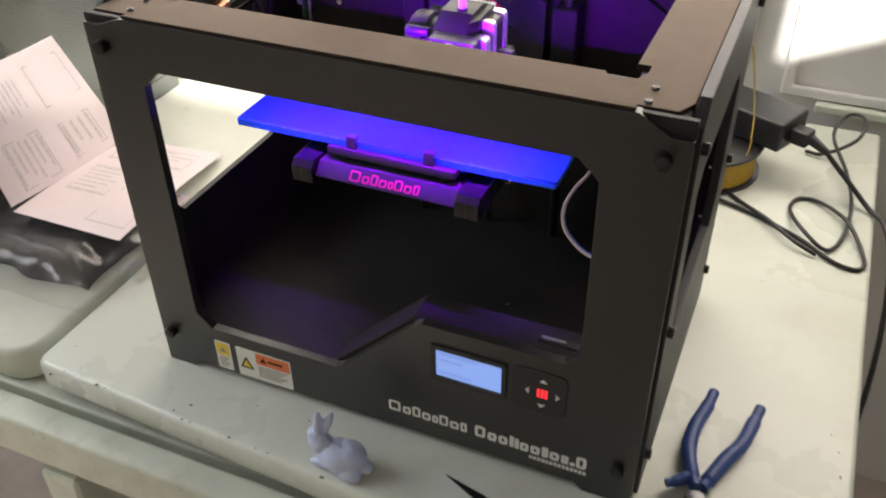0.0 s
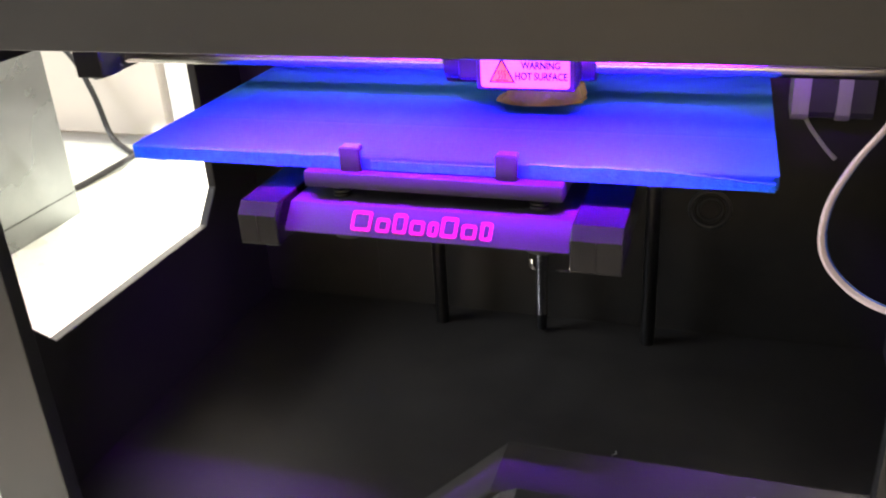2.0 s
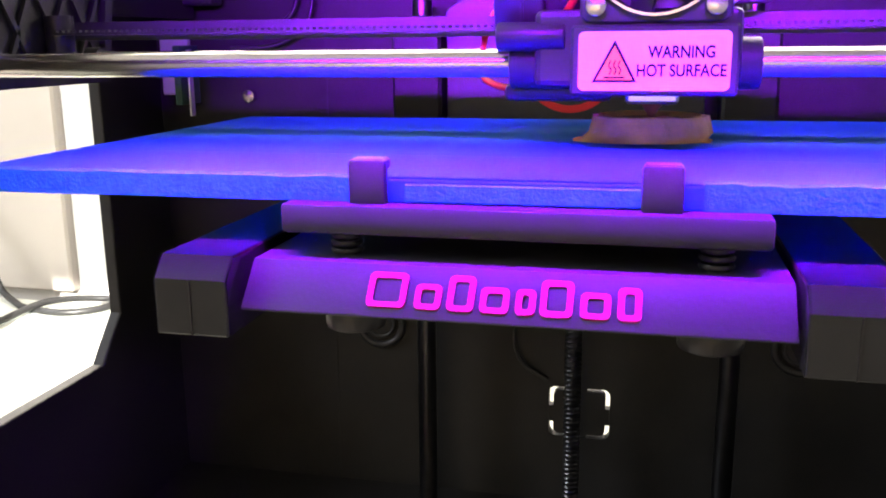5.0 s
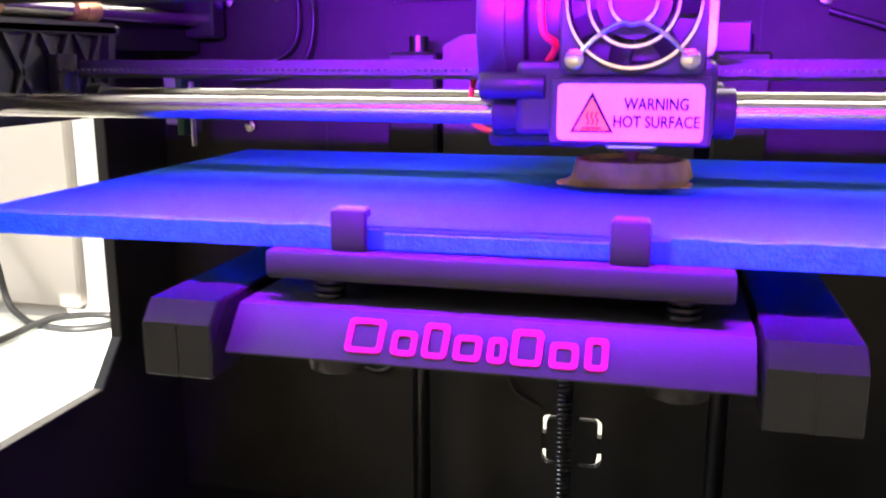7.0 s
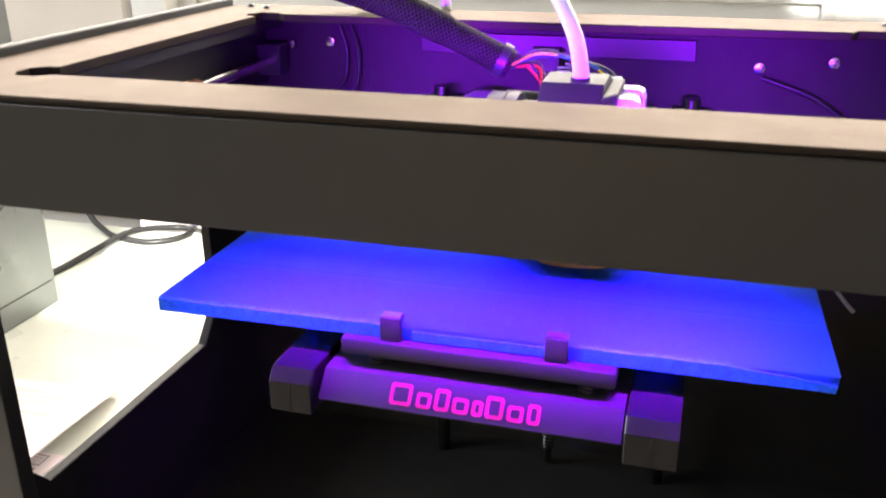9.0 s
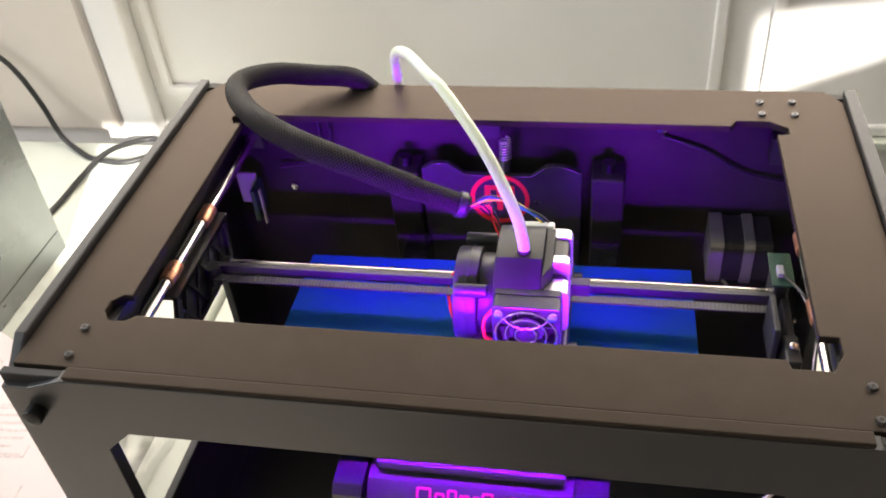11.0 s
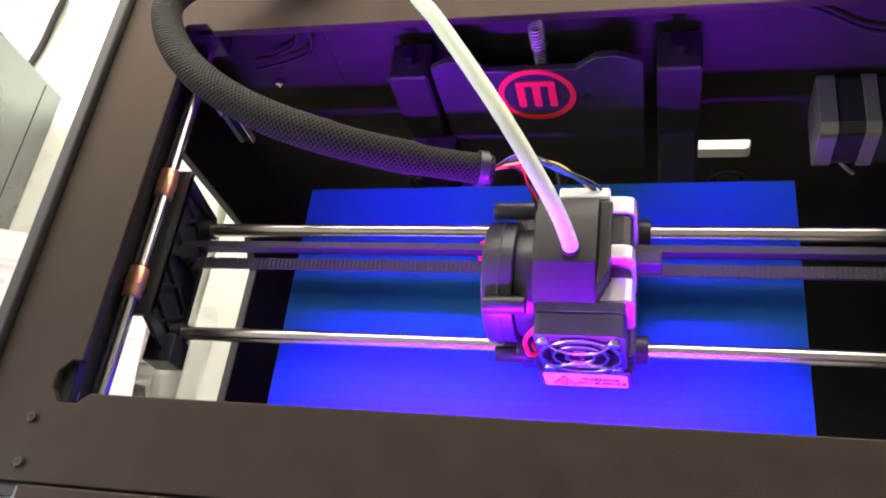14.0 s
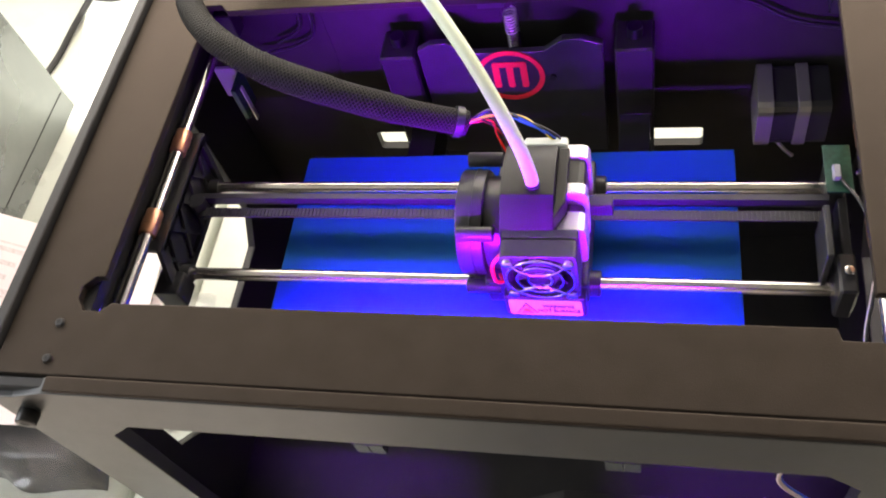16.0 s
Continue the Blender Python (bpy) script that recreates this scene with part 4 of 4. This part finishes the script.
box(tx - 0.0028, tx + 0.0028, SY - 0.0006, SY - 0.0004, tz - 0.0001, tz + 0.0004, bm=pic)
part("pictogram", pic, INK, sg)
FACE = Matrix.Rotation(radians(90), 4, "X")
writing("WARNING", 0.0046, Matrix.Translation((CX + 0.0075, SY - 0.0002, 0.3100)) @ FACE, INK, sg, align="CENTER", squeeze=0.80, bold=0.00012)
writing("HOT SURFACE", 0.0046, Matrix.Translation((CX + 0.0075, SY - 0.0002, 0.3050)) @ FACE, INK, sg, align="CENTER", squeeze=0.80, bold=0.00012)
part("heater_block", box(CX - 0.008, CX + 0.008, 0.122, 0.146, 0.2955, 0.302, 0.001), ALU, ext)
part("nozzle", cyl((CX, 0.136, 0.2908), (CX, 0.136, 0.2960), 0.0009, 16, r2=0.0040), BRONZE, ext, "brass nozzle", smooth=40)
part("duct", box(CX - 0.045, CX - 0.012, 0.118, 0.160, 0.2965, 0.3020, 0.002, 2), PLASTIC, ext, smooth=40)

# sleeve, tube and loose wires of the extruder
sleeve_pts = [(-0.010, 0.181, 0.370), (-0.042, 0.177, 0.386), (-0.080, 0.178, 0.402), (-0.122, 0.190, 0.411), (-0.158, 0.212, 0.415), (-0.182, 0.241, 0.414),
              (-0.190, 0.268, 0.411), (-0.174, 0.293, 0.404), (-0.148, 0.306, 0.396), (-0.120, 0.3155, 0.3885), (-0.105, 0.322, 0.372)]
part("cable_sleeve", tube(sleeve_pts, 0.0083, 20, 10, radii=[0.9, 1, 1.05, 1.02, 1, 0.98, 1, 1, 0.98, 0.95]), BRAID, printer, "black braided cable sleeve in a wide loop", smooth=80)
part("cable_tie", cyl((-0.0125, 0.1807, 0.3713), (-0.0165, 0.1802, 0.3733), 0.0090, 24), PLASTIC, printer, smooth=40)
tube_pts = [(CX - 0.0045, 0.137, 0.364), (CX - 0.0050, 0.1385, 0.379), (0.024, 0.149, 0.396), (0.003, 0.178, 0.419), (-0.027, 0.218, 0.435), (-0.041, 0.236, 0.437), (-0.063, 0.272, 0.433), (-0.080, 0.304, 0.416), (-0.086, 0.3235, 0.388), (-0.086, 0.3265, 0.35), (-0.086, 0.3265, 0.30)]
part("filament_tube", tube(tube_pts, 0.0038, 16, 10), TUBE, printer, "milky white filament guide tube", smooth=80)
wrng = random.Random(9)
for k, m in enumerate((CABLE, WIRE_RED, CABLE, WIRE_BLUE, WIRE_BLUE, WIRE_YELLOW, CABLE, CABLE, WIRE_RED, CABLE)):
    j = [wrng.uniform(-0.004, 0.004) for _ in range(9)]
    if k < 3 or k > 7:
        pts = [(-0.010, 0.181 + j[0] * 0.5, 0.369), (0.000 + j[1], 0.186 + j[2], 0.368 + j[3]), (0.010 + j[4], 0.182 + j[5], 0.357 + j[6]), (0.014 + j[7], 0.173, 0.340 + j[8])]
    else:
        pts = [(-0.010, 0.181, 0.370), (0.004, 0.184 + j[0], 0.376 + j[1] * 0.5), (0.022, 0.180 + j[2] * 0.6, 0.375 + j[3] * 0.3), (0.040 + j[4], 0.172, 0.371), (0.046, 0.168, 0.362)]
    part("wire", tube(pts, 0.0007, 6, 8), m, printer, smooth=80)
part("wire", tube([(CX - 0.021, FY + 0.008, 0.350), (CX - 0.026, FY + 0.004, 0.344), (CX - 0.0255, FY + 0.002, 0.332), (CX - 0.022, FY + 0.004, 0.328), (CX - 0.026, FY + 0.012, 0.322)], 0.0012, 6, 8), WIRE_RED, printer, smooth=80)
part("wire", tube([(CX - 0.03, 0.150, 0.334), (CX - 0.055, 0.165, 0.326), (CX - 0.060, 0.160, 0.306), (CX - 0.050, 0.140, 0.300), (CX - 0.03, 0.132, 0.300)], 0.0012, 6, 8), WIRE_RED, printer, smooth=80)
# pale wires along the front right corner
base = [(0.1905, 0.030, 0.345), (0.181, 0.020, 0.331), (0.176, 0.020, 0.315), (0.167, 0.020, 0.300), (0.1605, 0.020, 0.283), (0.161, 0.020, 0.266), (0.170, 0.018, 0.254), (0.184, 0.014, 0.248), (0.205, 0.014, 0.246)]
for dx, dy, m in ((0, 0, WIRE_WHITE), (0.0007, 0.0006, WIRE_WHITE), (0.0012, 0.0012, WIRE_BLUE)):
    part("wire", tube([(x + dx, y + dy, z + dx * 0.4) for x, y, z in base], 0.0009, 8, 8), m, printer, smooth=80)

for k in range(3):
    part("wire", tube([(0.192, 0.165, 0.338), (0.200, 0.150 - 0.003 * k, 0.338 + 0.002 * k), (0.206, 0.125, 0.334), (0.203, 0.100 + 0.002 * k, 0.330), (0.199, 0.078, 0.322 - 0.003 * k), (0.203, 0.058, 0.310)], 0.0009, 6, 8), (CABLE, WIRE_WHITE, CABLE)[k], printer, smooth=80)
for y in (0.114, 0.181):
    part("screw", cyl((0.1935, y, 0.3265 if y < 0.15 else 0.3305), (0.1935, y, 0.329 if y < 0.15 else 0.333), 0.0028, 14, bevel=0.0005), STEEL, printer, smooth=40)
# motor and fittings in the back corners
for x0, x1, m in ((0.160, 0.170, MOTOR_CAP), (0.170, 0.185, PLASTIC), (0.185, 0.193, MOTOR_CAP), (0.193, 0.206, PLASTIC)):
    g = 0 if m is MOTOR_CAP else 0.0012
    part("axis_motor", plate(rrect(0.268 + g, 0.310 - g, 0.236 + g, 0.278 - g, 0.005, 2), [], "x", x0, x1, 0.0004), m, printer)
part("motor_lead", tube([(0.168, 0.290, 0.236), (0.174, 0.288, 0.226), (0.184, 0.284, 0.214), (0.19, 0.283, 0.208)], 0.0014, 8, 6), GREY_PL, printer, smooth=80)
for p in ((0.2405, 0.27, 0.135), (0.2405, 0.285, 0.185), (0.2405, 0.235, 0.10)):
    part("screw", cyl(p, (p[0] - 0.004, p[1], p[2]), 0.003, 14, bevel=0.0005), STEEL, printer, smooth=40)
for p in ((-0.165, 0.3125, 0.358), (0.118, 0.3125, 0.352), (0.205, 0.3125, 0.338), (-0.195, 0.3125, 0.355), (0.16, 0.3125, 0.357), (-0.185, 0.3125, 0.286)):
    part("screw", cyl(p, (p[0], p[1] - 0.005, p[2]), 0.0036, 14, bevel=0.0008), STEEL, printer, smooth=40)
es = part("end_switch", box(-0.222, -0.205, 0.281, 0.284, 0.288, 0.318, 0.0008), GREY_PL, printer, "grey end switch bracket with board")
part("switch_board", box(-0.204, -0.200, 0.262, 0.282, 0.284, 0.314, 0.0005), PCB, es)
part("switch_lever", box(-0.1985, -0.1972, 0.266, 0.270, 0.278, 0.312, 0.0003), BRIGHT, es)
part("wire", tube([(-0.150, 0.309, 0.372), (-0.143, 0.306, 0.350), (-0.147, 0.305, 0.325), (-0.165, 0.305, 0.314), (-0.190, 0.300, 0.312)], 0.0013, 8, 8), CABLE, printer, smooth=80)
part("wire", tube([(-0.158, 0.309, 0.372), (-0.152, 0.307, 0.350), (-0.156, 0.306, 0.330), (-0.176, 0.305, 0.318)], 0.0013, 8, 8), CABLE, printer, smooth=80)
part("wire", tube([(0.12, 0.309, 0.346), (0.15, 0.307, 0.336), (0.18, 0.306, 0.318), (0.215, 0.305, 0.31)], 0.0016, 8, 8), CABLE, printer, smooth=80)
part("wire", tube([(-0.032, 0.309, 0.175), (-0.033, 0.309, 0.150), (-0.028, 0.309, 0.138), (-0.015, 0.309, 0.130)], 0.0010, 8, 8), CABLE, printer, smooth=80)
part("back_seam", box(-0.1405, -0.1395, 0.3126, 0.3131, 0.06, 0.372), EDGE, printer)
part("back_seam", box(0.0895, 0.0905, 0.3126, 0.3131, 0.21, 0.372), EDGE, printer)
# crumbs of plastic on the inner floor
crumbs = None
for k in range(4):
    x, y = wrng.uniform(0.06, 0.21), wrng.uniform(0.075, 0.20)
    a = wrng.uniform(0, 6.28)
    crumbs = tube([(x, y, 0.0556), (x + 0.003 * math.cos(a), y + 0.003 * math.sin(a), 0.0562), (x + 0.005 * math.cos(a + 0.6), y + 0.005 * math.sin(a + 0.6), 0.0556)], 0.00018, 5, 3, bm=crumbs)
tagged(part("plastic_crumb", crumbs, LABEL, printer), kind="stuff")

# ---------- things on the tables ----------
# computer tower
tower = thing("computer_tower", (-0.73, 0.32, 0), "tall grey metal computer tower with speckled side", "computer")
part("case", box(-0.815, -0.632, 0.06, 0.536, 0.0, 0.46, 0.002, 2), CASE, tower)
part("front_cover", box(-0.812, -0.635, 0.045, 0.0595, 0.005, 0.455, 0.004, 2), CASE_DARK, tower)
for z in (0.03, 0.43):
    part("side_seam", box(-0.6325, -0.6312, 0.07, 0.53, z, z + 0.0012), CASE_DARK, tower)
# open booklet: one leaf leaning on the tower, one lying flat
book = thing("booklet", (-0.52, 0.25, 0), "open instruction booklet with line drawings, leaning on the tower", "booklet")


def leaf(a, b, c, d, name, bend, label):
    own = bmesh.new()
    a, b, c, d = (Vector(p) for p in (a, b, c, d))
    nrm = (b - a).cross(d - a).normalized()
    grid = []
    for i in range(13):
        u = i / 12
        row = []
        for j in range(9):
            v = j / 8
            p = (a * (1 - u) + b * u) * (1 - v) + (d * (1 - u) + c * u) * v
            row.append(own.verts.new(p + nrm * bend * math.sin(math.pi * v)))
        grid.append(row)
    for i in range(12):
        for j in range(8):
            own.faces.new((grid[i][j], grid[i + 1][j], grid[i + 1][j + 1], grid[i][j + 1]))
    got = bmesh.ops.extrude_face_region(own, geom=own.faces[:])
    for v in got["geom"]:
        if isinstance(v, bmesh.types.BMVert):
            v.co -= nrm * 0.0012
    ob = part(name, own, PAPER, book, label, smooth=50)
    return ob, lambda u, v: (a * (1 - u) + b * u) * (1 - v) + (d * (1 - u) + c * u) * v + nrm * (bend * math.sin(math.pi * v) + 0.0003), nrm


def printed_block(at, nrm, u0, u1, v0, v1, owner, material, rows=0, outline=True):
    own = bmesh.new()
    if outline:
        t = 0.012
        for q in ((u0, u1, v0, v0 + t), (u0, u1, v1 - t, v1), (u0, u0 + t, v0, v1), (u1 - t, u1, v0, v1)):
            own.faces.new([own.verts.new(at(*p)) for p in ((q[0], q[2]), (q[1], q[2]), (q[1], q[3]), (q[0], q[3]))])
    for k in range(rows):
        va = v0 + (v1 - v0) * (k + 0.25) / max(rows, 1)
        vb = va + (v1 - v0) * 0.35 / max(rows, 1)
        ue = u1 - 0.03 - (u1 - u0) * 0.25 * ((k * 5) % 3) / 2
        own.faces.new([own.verts.new(at(*p)) for p in ((u0 + 0.02, va), (ue, va), (ue, vb), (u0 + 0.02, vb))])
    part("print_block", own, material, owner)


flat, at_flat, nf = leaf((-0.530, 0.090, 0.056), (-0.383, 0.100, 0.047), (-0.430, 0.366, 0.007), (-0.570, 0.336, 0.018), "page", 0.004, "flat printed page")
up, at_up, nu = leaf((-0.530, 0.062, 0.236), (-0.533, 0.092, 0.060), (-0.573, 0.336, 0.021), (-0.572, 0.256, 0.206), "page", 0.006, "upright printed page with line drawings")
INK_PALE = mat("ink_pale", (0.66, 0.60, 0.62), 0.7, vary=0.2, scale=300)
for q in ((0.10, 0.45, 0.55, 0.92, 0), (0.55, 0.95, 0.12, 0.40, 6), (0.12, 0.45, 0.10, 0.45, 9), (0.6, 0.92, 0.55, 0.85, 4)):
    printed_block(at_up, nu, *q[:4], up, INK_PALE, q[4], q[4] != 9)
for q in ((0.58, 0.94, 0.08, 0.45, 0), (0.12, 0.50, 0.30, 0.60, 7), (0.10, 0.85, 0.70, 0.92, 5)):
    printed_block(at_flat, nf, *q[:4], flat, INK_PALE, q[4], True)
sheet = thing("leaflet", (-0.44, 0.19, 0), "printed paper leaflet with boxed text on the table", "leaflet")
sh1 = part("sheet", box(-0.478, -0.412, 0.205, 0.262, 0.0005, 0.0030, 0.0004), PAPER, sheet)
for k in range(3):
    y = 0.207 + k * 0.018
    part("text_frame", plate([(-0.462, y), (-0.424, y), (-0.424, y + 0.015), (-0.462, y + 0.015)], [[(-0.461, y + 0.001), (-0.425, y + 0.001), (-0.425, y + 0.014), (-0.461, y + 0.014)]], "z", 0.003, 0.0032), INK_GREY, sh1)
    for j in range(3):
        part("print_bar", box(-0.459, -0.428 - 0.004 * (j % 2), y + 0.002 + j * 0.004, y + 0.0035 + j * 0.004, 0.003, 0.0032), INK_PALE, sh1)
# black goods in clear film bag
def crumpled(x0, x1, y0, y1, h, amp, seed, nx=46, ny=30):
    own = bmesh.new()
    grid = []
    for i in range(nx + 1):
        row = []
        for j in range(ny + 1):
            u, v = i / nx, j / ny
            edge = min(u, 1 - u, v, 1 - v)
            x, y = x0 + (x1 - x0) * u, y0 + (y1 - y0) * v
            z = h * min(1, edge * 7) ** 0.6 + amp * noise.noise((x * 22 + seed, y * 22, seed)) + amp * 0.5 * noise.noise((x * 60, y * 60, seed + 3))
            w = 0.010 * noise.noise((x * 18, y * 18, seed + 9)) * (1 - min(1, edge * 6))
            row.append(own.verts.new((x + w, y + w, max(0.0012, z))))
        grid.append(row)
    for i in range(nx):
        for j in range(ny):
            own.faces.new((grid[i][j], grid[i + 1][j], grid[i + 1][j + 1], grid[i][j + 1]))
    return own


goods = thing("bagged_goods", (-0.5, 0.12, 0), "black goods wrapped in a crumpled clear plastic bag", "bag")
part("contents", crumpled(-0.66, -0.405, 0.050, 0.185, 0.036, 0.003, 2.0), BAGGED, goods, "black wrapped contents", smooth=80)
part("film", crumpled(-0.405, -0.352, 0.09, 0.27, 0.010, 0.004, 4.0, 16, 40), CLEAR, goods, "clear film flap", smooth=80)
part("film", crumpled(-0.70, -0.380, 0.015, 0.200, 0.040, 0.005, 7.0), CLEAR, goods, "crumpled clear film", smooth=80)
# power supply on the filament spool, behind the printer
spool = thing("filament_spool", (0.195, 0.605, 0), "black spool of yellow filament lying flat", "spool")
for z in (0.0, 0.043):
    part("flange", cyl((0.195, 0.605, z), (0.195, 0.605, z + 0.004), 0.082, 56, bevel=0.001), PLASTIC, spool, smooth=40)
wound = part("filament", cyl((0.195, 0.605, 0.004), (0.195, 0.605, 0.043), 0.073, 48), SPOOL_YEL, spool, "translucent yellow filament", smooth=60)
for k in range(12):
    part("filament_turn", ring((0.195, 0.605, 0.0057 + k * 0.0032), 0.074, 0.0018, "z", 56, 6), SPOOL_YEL, wound, smooth=60)
psu = thing("power_supply", (0.265, 0.635, 0.047), "black power supply brick resting on the spool", "power supply")
PM = Matrix.Translation((0.262, 0.640, 0)) @ Matrix.Rotation(radians(-24), 4, "Z")
part("brick", box(-0.070, 0.050, -0.034, 0.034, 0.0475, 0.088, 0.003, 2, m=PM), PLASTIC, psu)
part("plug", box(0.050, 0.075, -0.012, 0.012, 0.055, 0.076, 0.003, 2, m=PM), PLASTIC, psu)
part("strain_relief", cyl(PM @ Vector((0.075, 0, 0.066)), PM @ Vector((0.104, -0.002, 0.056)), 0.0075, 14, r2=0.0045), PLASTIC, psu, smooth=40)
solo("power_cable", tube([PM @ Vector((0.100, -0.002, 0.057)), (0.385, 0.585, 0.03), (0.418, 0.565, 0.006), (0.440, 0.53, 0.004), (0.452, 0.46, -0.02), (0.455, 0.38, -0.08), (0.452, 0.33, -0.16), (0.45, 0.30, -0.35), (0.46, 0.28, FLOOR_Z + 0.004)], 0.0034, 10, 10), CABLE,
     "black power cable hanging over the table edge", "cable", smooth=80)
solo("power_cable", tube([(0.236, 0.520, 0.004), (0.290, 0.500, 0.003), (0.345, 0.468, 0.003), (0.385, 0.435, 0.003), (0.413, 0.430, 0.003), (0.418, 0.455, 0.004), (0.395, 0.520, 0.008), (0.362, 0.560, 0.004), (0.334, 0.562, 0.003), (0.326, 0.530, 0.003),
                          (0.345, 0.480, 0.0095), (0.375, 0.455, 0.004), (0.392, 0.490, 0.004), (0.397, 0.560, 0.0095), (0.385, 0.640, 0.012), (0.362, 0.720, 0.02), (0.375, 0.760, 0.035), (0.398, 0.745, 0.04), (0.392, 0.700, 0.03), (0.355, 0.685, 0.008), (0.330, 0.690, 0.004)], 0.0026, 10, 10), CABLE,
     "thin black cable in loose loops on the table", "cable", smooth=80)
solo("power_cable", tube([(0.232, 0.555, 0.004), (0.262, 0.528, 0.003), (0.300, 0.490, 0.009), (0.338, 0.452, 0.009), (0.365, 0.440, 0.004)], 0.0026, 10, 10), CABLE, "short black cable crossing the table", "cable", smooth=80)
solo("filament_strand", tube([(0.252, 0.322, 0.30), (0.262, 0.40, 0.20), (0.262, 0.50, 0.10), (0.258, 0.560, 0.052)], 0.0009, 6, 10), SPOOL_YEL, "thin yellow filament strand running to the spool", "filament", smooth=80)
# cable loop behind the tower
solo("mains_cable", tube([(-0.93, 0.80, 0.21), (-0.871, 0.80, 0.170), (-0.822, 0.80, 0.128), (-0.788, 0.79, 0.072), (-0.762, 0.775, 0.018), (-0.720, 0.750, 0.005), (-0.690, 0.735, 0.004), (-0.640, 0.728, 0.004), (-0.605, 0.750, 0.004), (-0.600, 0.785, 0.004), (-0.630, 0.792, 0.004),
                          (-0.670, 0.745, 0.011), (-0.685, 0.68, 0.006), (-0.690, 0.61, 0.004), (-0.705, 0.56, 0.004), (-0.725, 0.54, 0.01)], 0.0042, 12, 10), CABLE, "thick black mains cable looping on the table", "cable", smooth=80)
# rabbit figurine as one plain mesh
fig = bmesh.new()


def blob(c, r, squash, turn=0.0, tilt=0.0):
    own = bmesh.new()
    bmesh.ops.create_icosphere(own, subdivisions=3, radius=1)
    own.transform(Matrix.Translation(c) @ Matrix.Rotation(turn, 4, "Z") @ Matrix.Rotation(tilt, 4, "Y") @ Matrix.Diagonal((r * squash[0], r * squash[1], r * squash[2], 1)))
    add(fig, own)


blob((-0.008, -0.060, 0.017), 0.019, (1.15, 0.85, 0.9))
blob((0.002, -0.058, 0.019), 0.016, (1.0, 0.9, 1.05))
blob((-0.026, -0.061, 0.029), 0.0115, (1.05, 0.85, 1.15), 0, -0.3)
blob((-0.029, -0.061, 0.039), 0.0085, (1.15, 0.85, 0.9))
blob((-0.025, -0.064, 0.057), 0.0165, (0.23, 0.27, 1.0), 0, 0.10)
blob((-0.0175, -0.058, 0.056), 0.0165, (0.23, 0.27, 1.0), 0, 0.30)
blob((0.018, -0.058, 0.011), 0.0062, (1, 1, 1))
blob((-0.025, -0.066, 0.006), 0.008, (1.5, 0.6, 0.7))
blob((0.004, -0.069, 0.008), 0.010, (1.4, 0.7, 0.8))
fr = solo("rabbit_figurine", fig, FIGURE, "small faceted lilac plastic rabbit figurine on the table", "figurine")
rem = fr.modifiers.new("merge", "REMESH")
rem.mode, rem.voxel_size = "VOXEL", 0.0016
dec = fr.modifiers.new("facets", "DECIMATE")
dec.ratio = 0.07
fr.location = (0.0, 0.0, -0.0015)
# pliers
pl = thing("pliers", (0.3, 0.07, 0), "steel pliers with blue rubber grips, half open", "pliers")
part("grip", tube([(0.292, 0.158, 0.010), (0.289, 0.135, 0.010), (0.283, 0.105, 0.010), (0.283, 0.075, 0.010), (0.290, 0.050, 0.010), (0.2965, 0.034, 0.010)], 0.0066, 14, 8, radii=[0.8, 1, 1.05, 1.1, 1.05, 0.85]), HANDLE_BLUE, pl, "blue rubber grip", smooth=70)
part("grip", tube([(0.337, 0.153, 0.010), (0.333, 0.130, 0.010), (0.327, 0.100, 0.010), (0.316, 0.075, 0.010), (0.307, 0.050, 0.010), (0.302, 0.036, 0.010)], 0.0066, 14, 8, radii=[0.8, 1, 1.05, 1.1, 1.05, 0.85]), HANDLE_BLUE, pl, "blue rubber grip", smooth=70)
part("guard_lug", tube([(0.290, 0.046, 0.010), (0.281, 0.036, 0.010), (0.272, 0.029, 0.010)], 0.0058, 12, 6, radii=[1, 0.9, 0.7]), HANDLE_BLUE, pl, smooth=70)
part("joint", cyl((0.299, 0.018, 0.0045), (0.299, 0.018, 0.0155), 0.0095, 28, bevel=0.001), DARK_STEEL, pl, smooth=40)
part("jaw", plate([(0.2895, 0.022), (0.2985, 0.022), (0.2985, -0.035), (0.2955, -0.035)], [], "z", 0.006, 0.014, 0.001), DARK_STEEL, pl)
part("jaw", plate([(0.2995, 0.022), (0.3085, 0.022), (0.3025, -0.035), (0.2995, -0.035)], [], "z", 0.006, 0.014, 0.001), DARK_STEEL, pl)
# craft knife at the table's front edge
kn = thing("craft_knife", (0.12, -0.05, 0), "dark steel craft knife blade on the table edge", "knife")
part("blade", plate([(0.0845, -0.0315), (0.125, -0.0400), (0.145, -0.0485), (0.142, -0.0545), (0.118, -0.0465)], [], "z", 0.0006, 0.0022, 0.0003), SCREW, kn)
part("handle", cyl((0.142, -0.0515, 0.0045), (0.225, -0.080, 0.0045), 0.0042, 16, bevel=0.0006), ALU, kn, smooth=40)
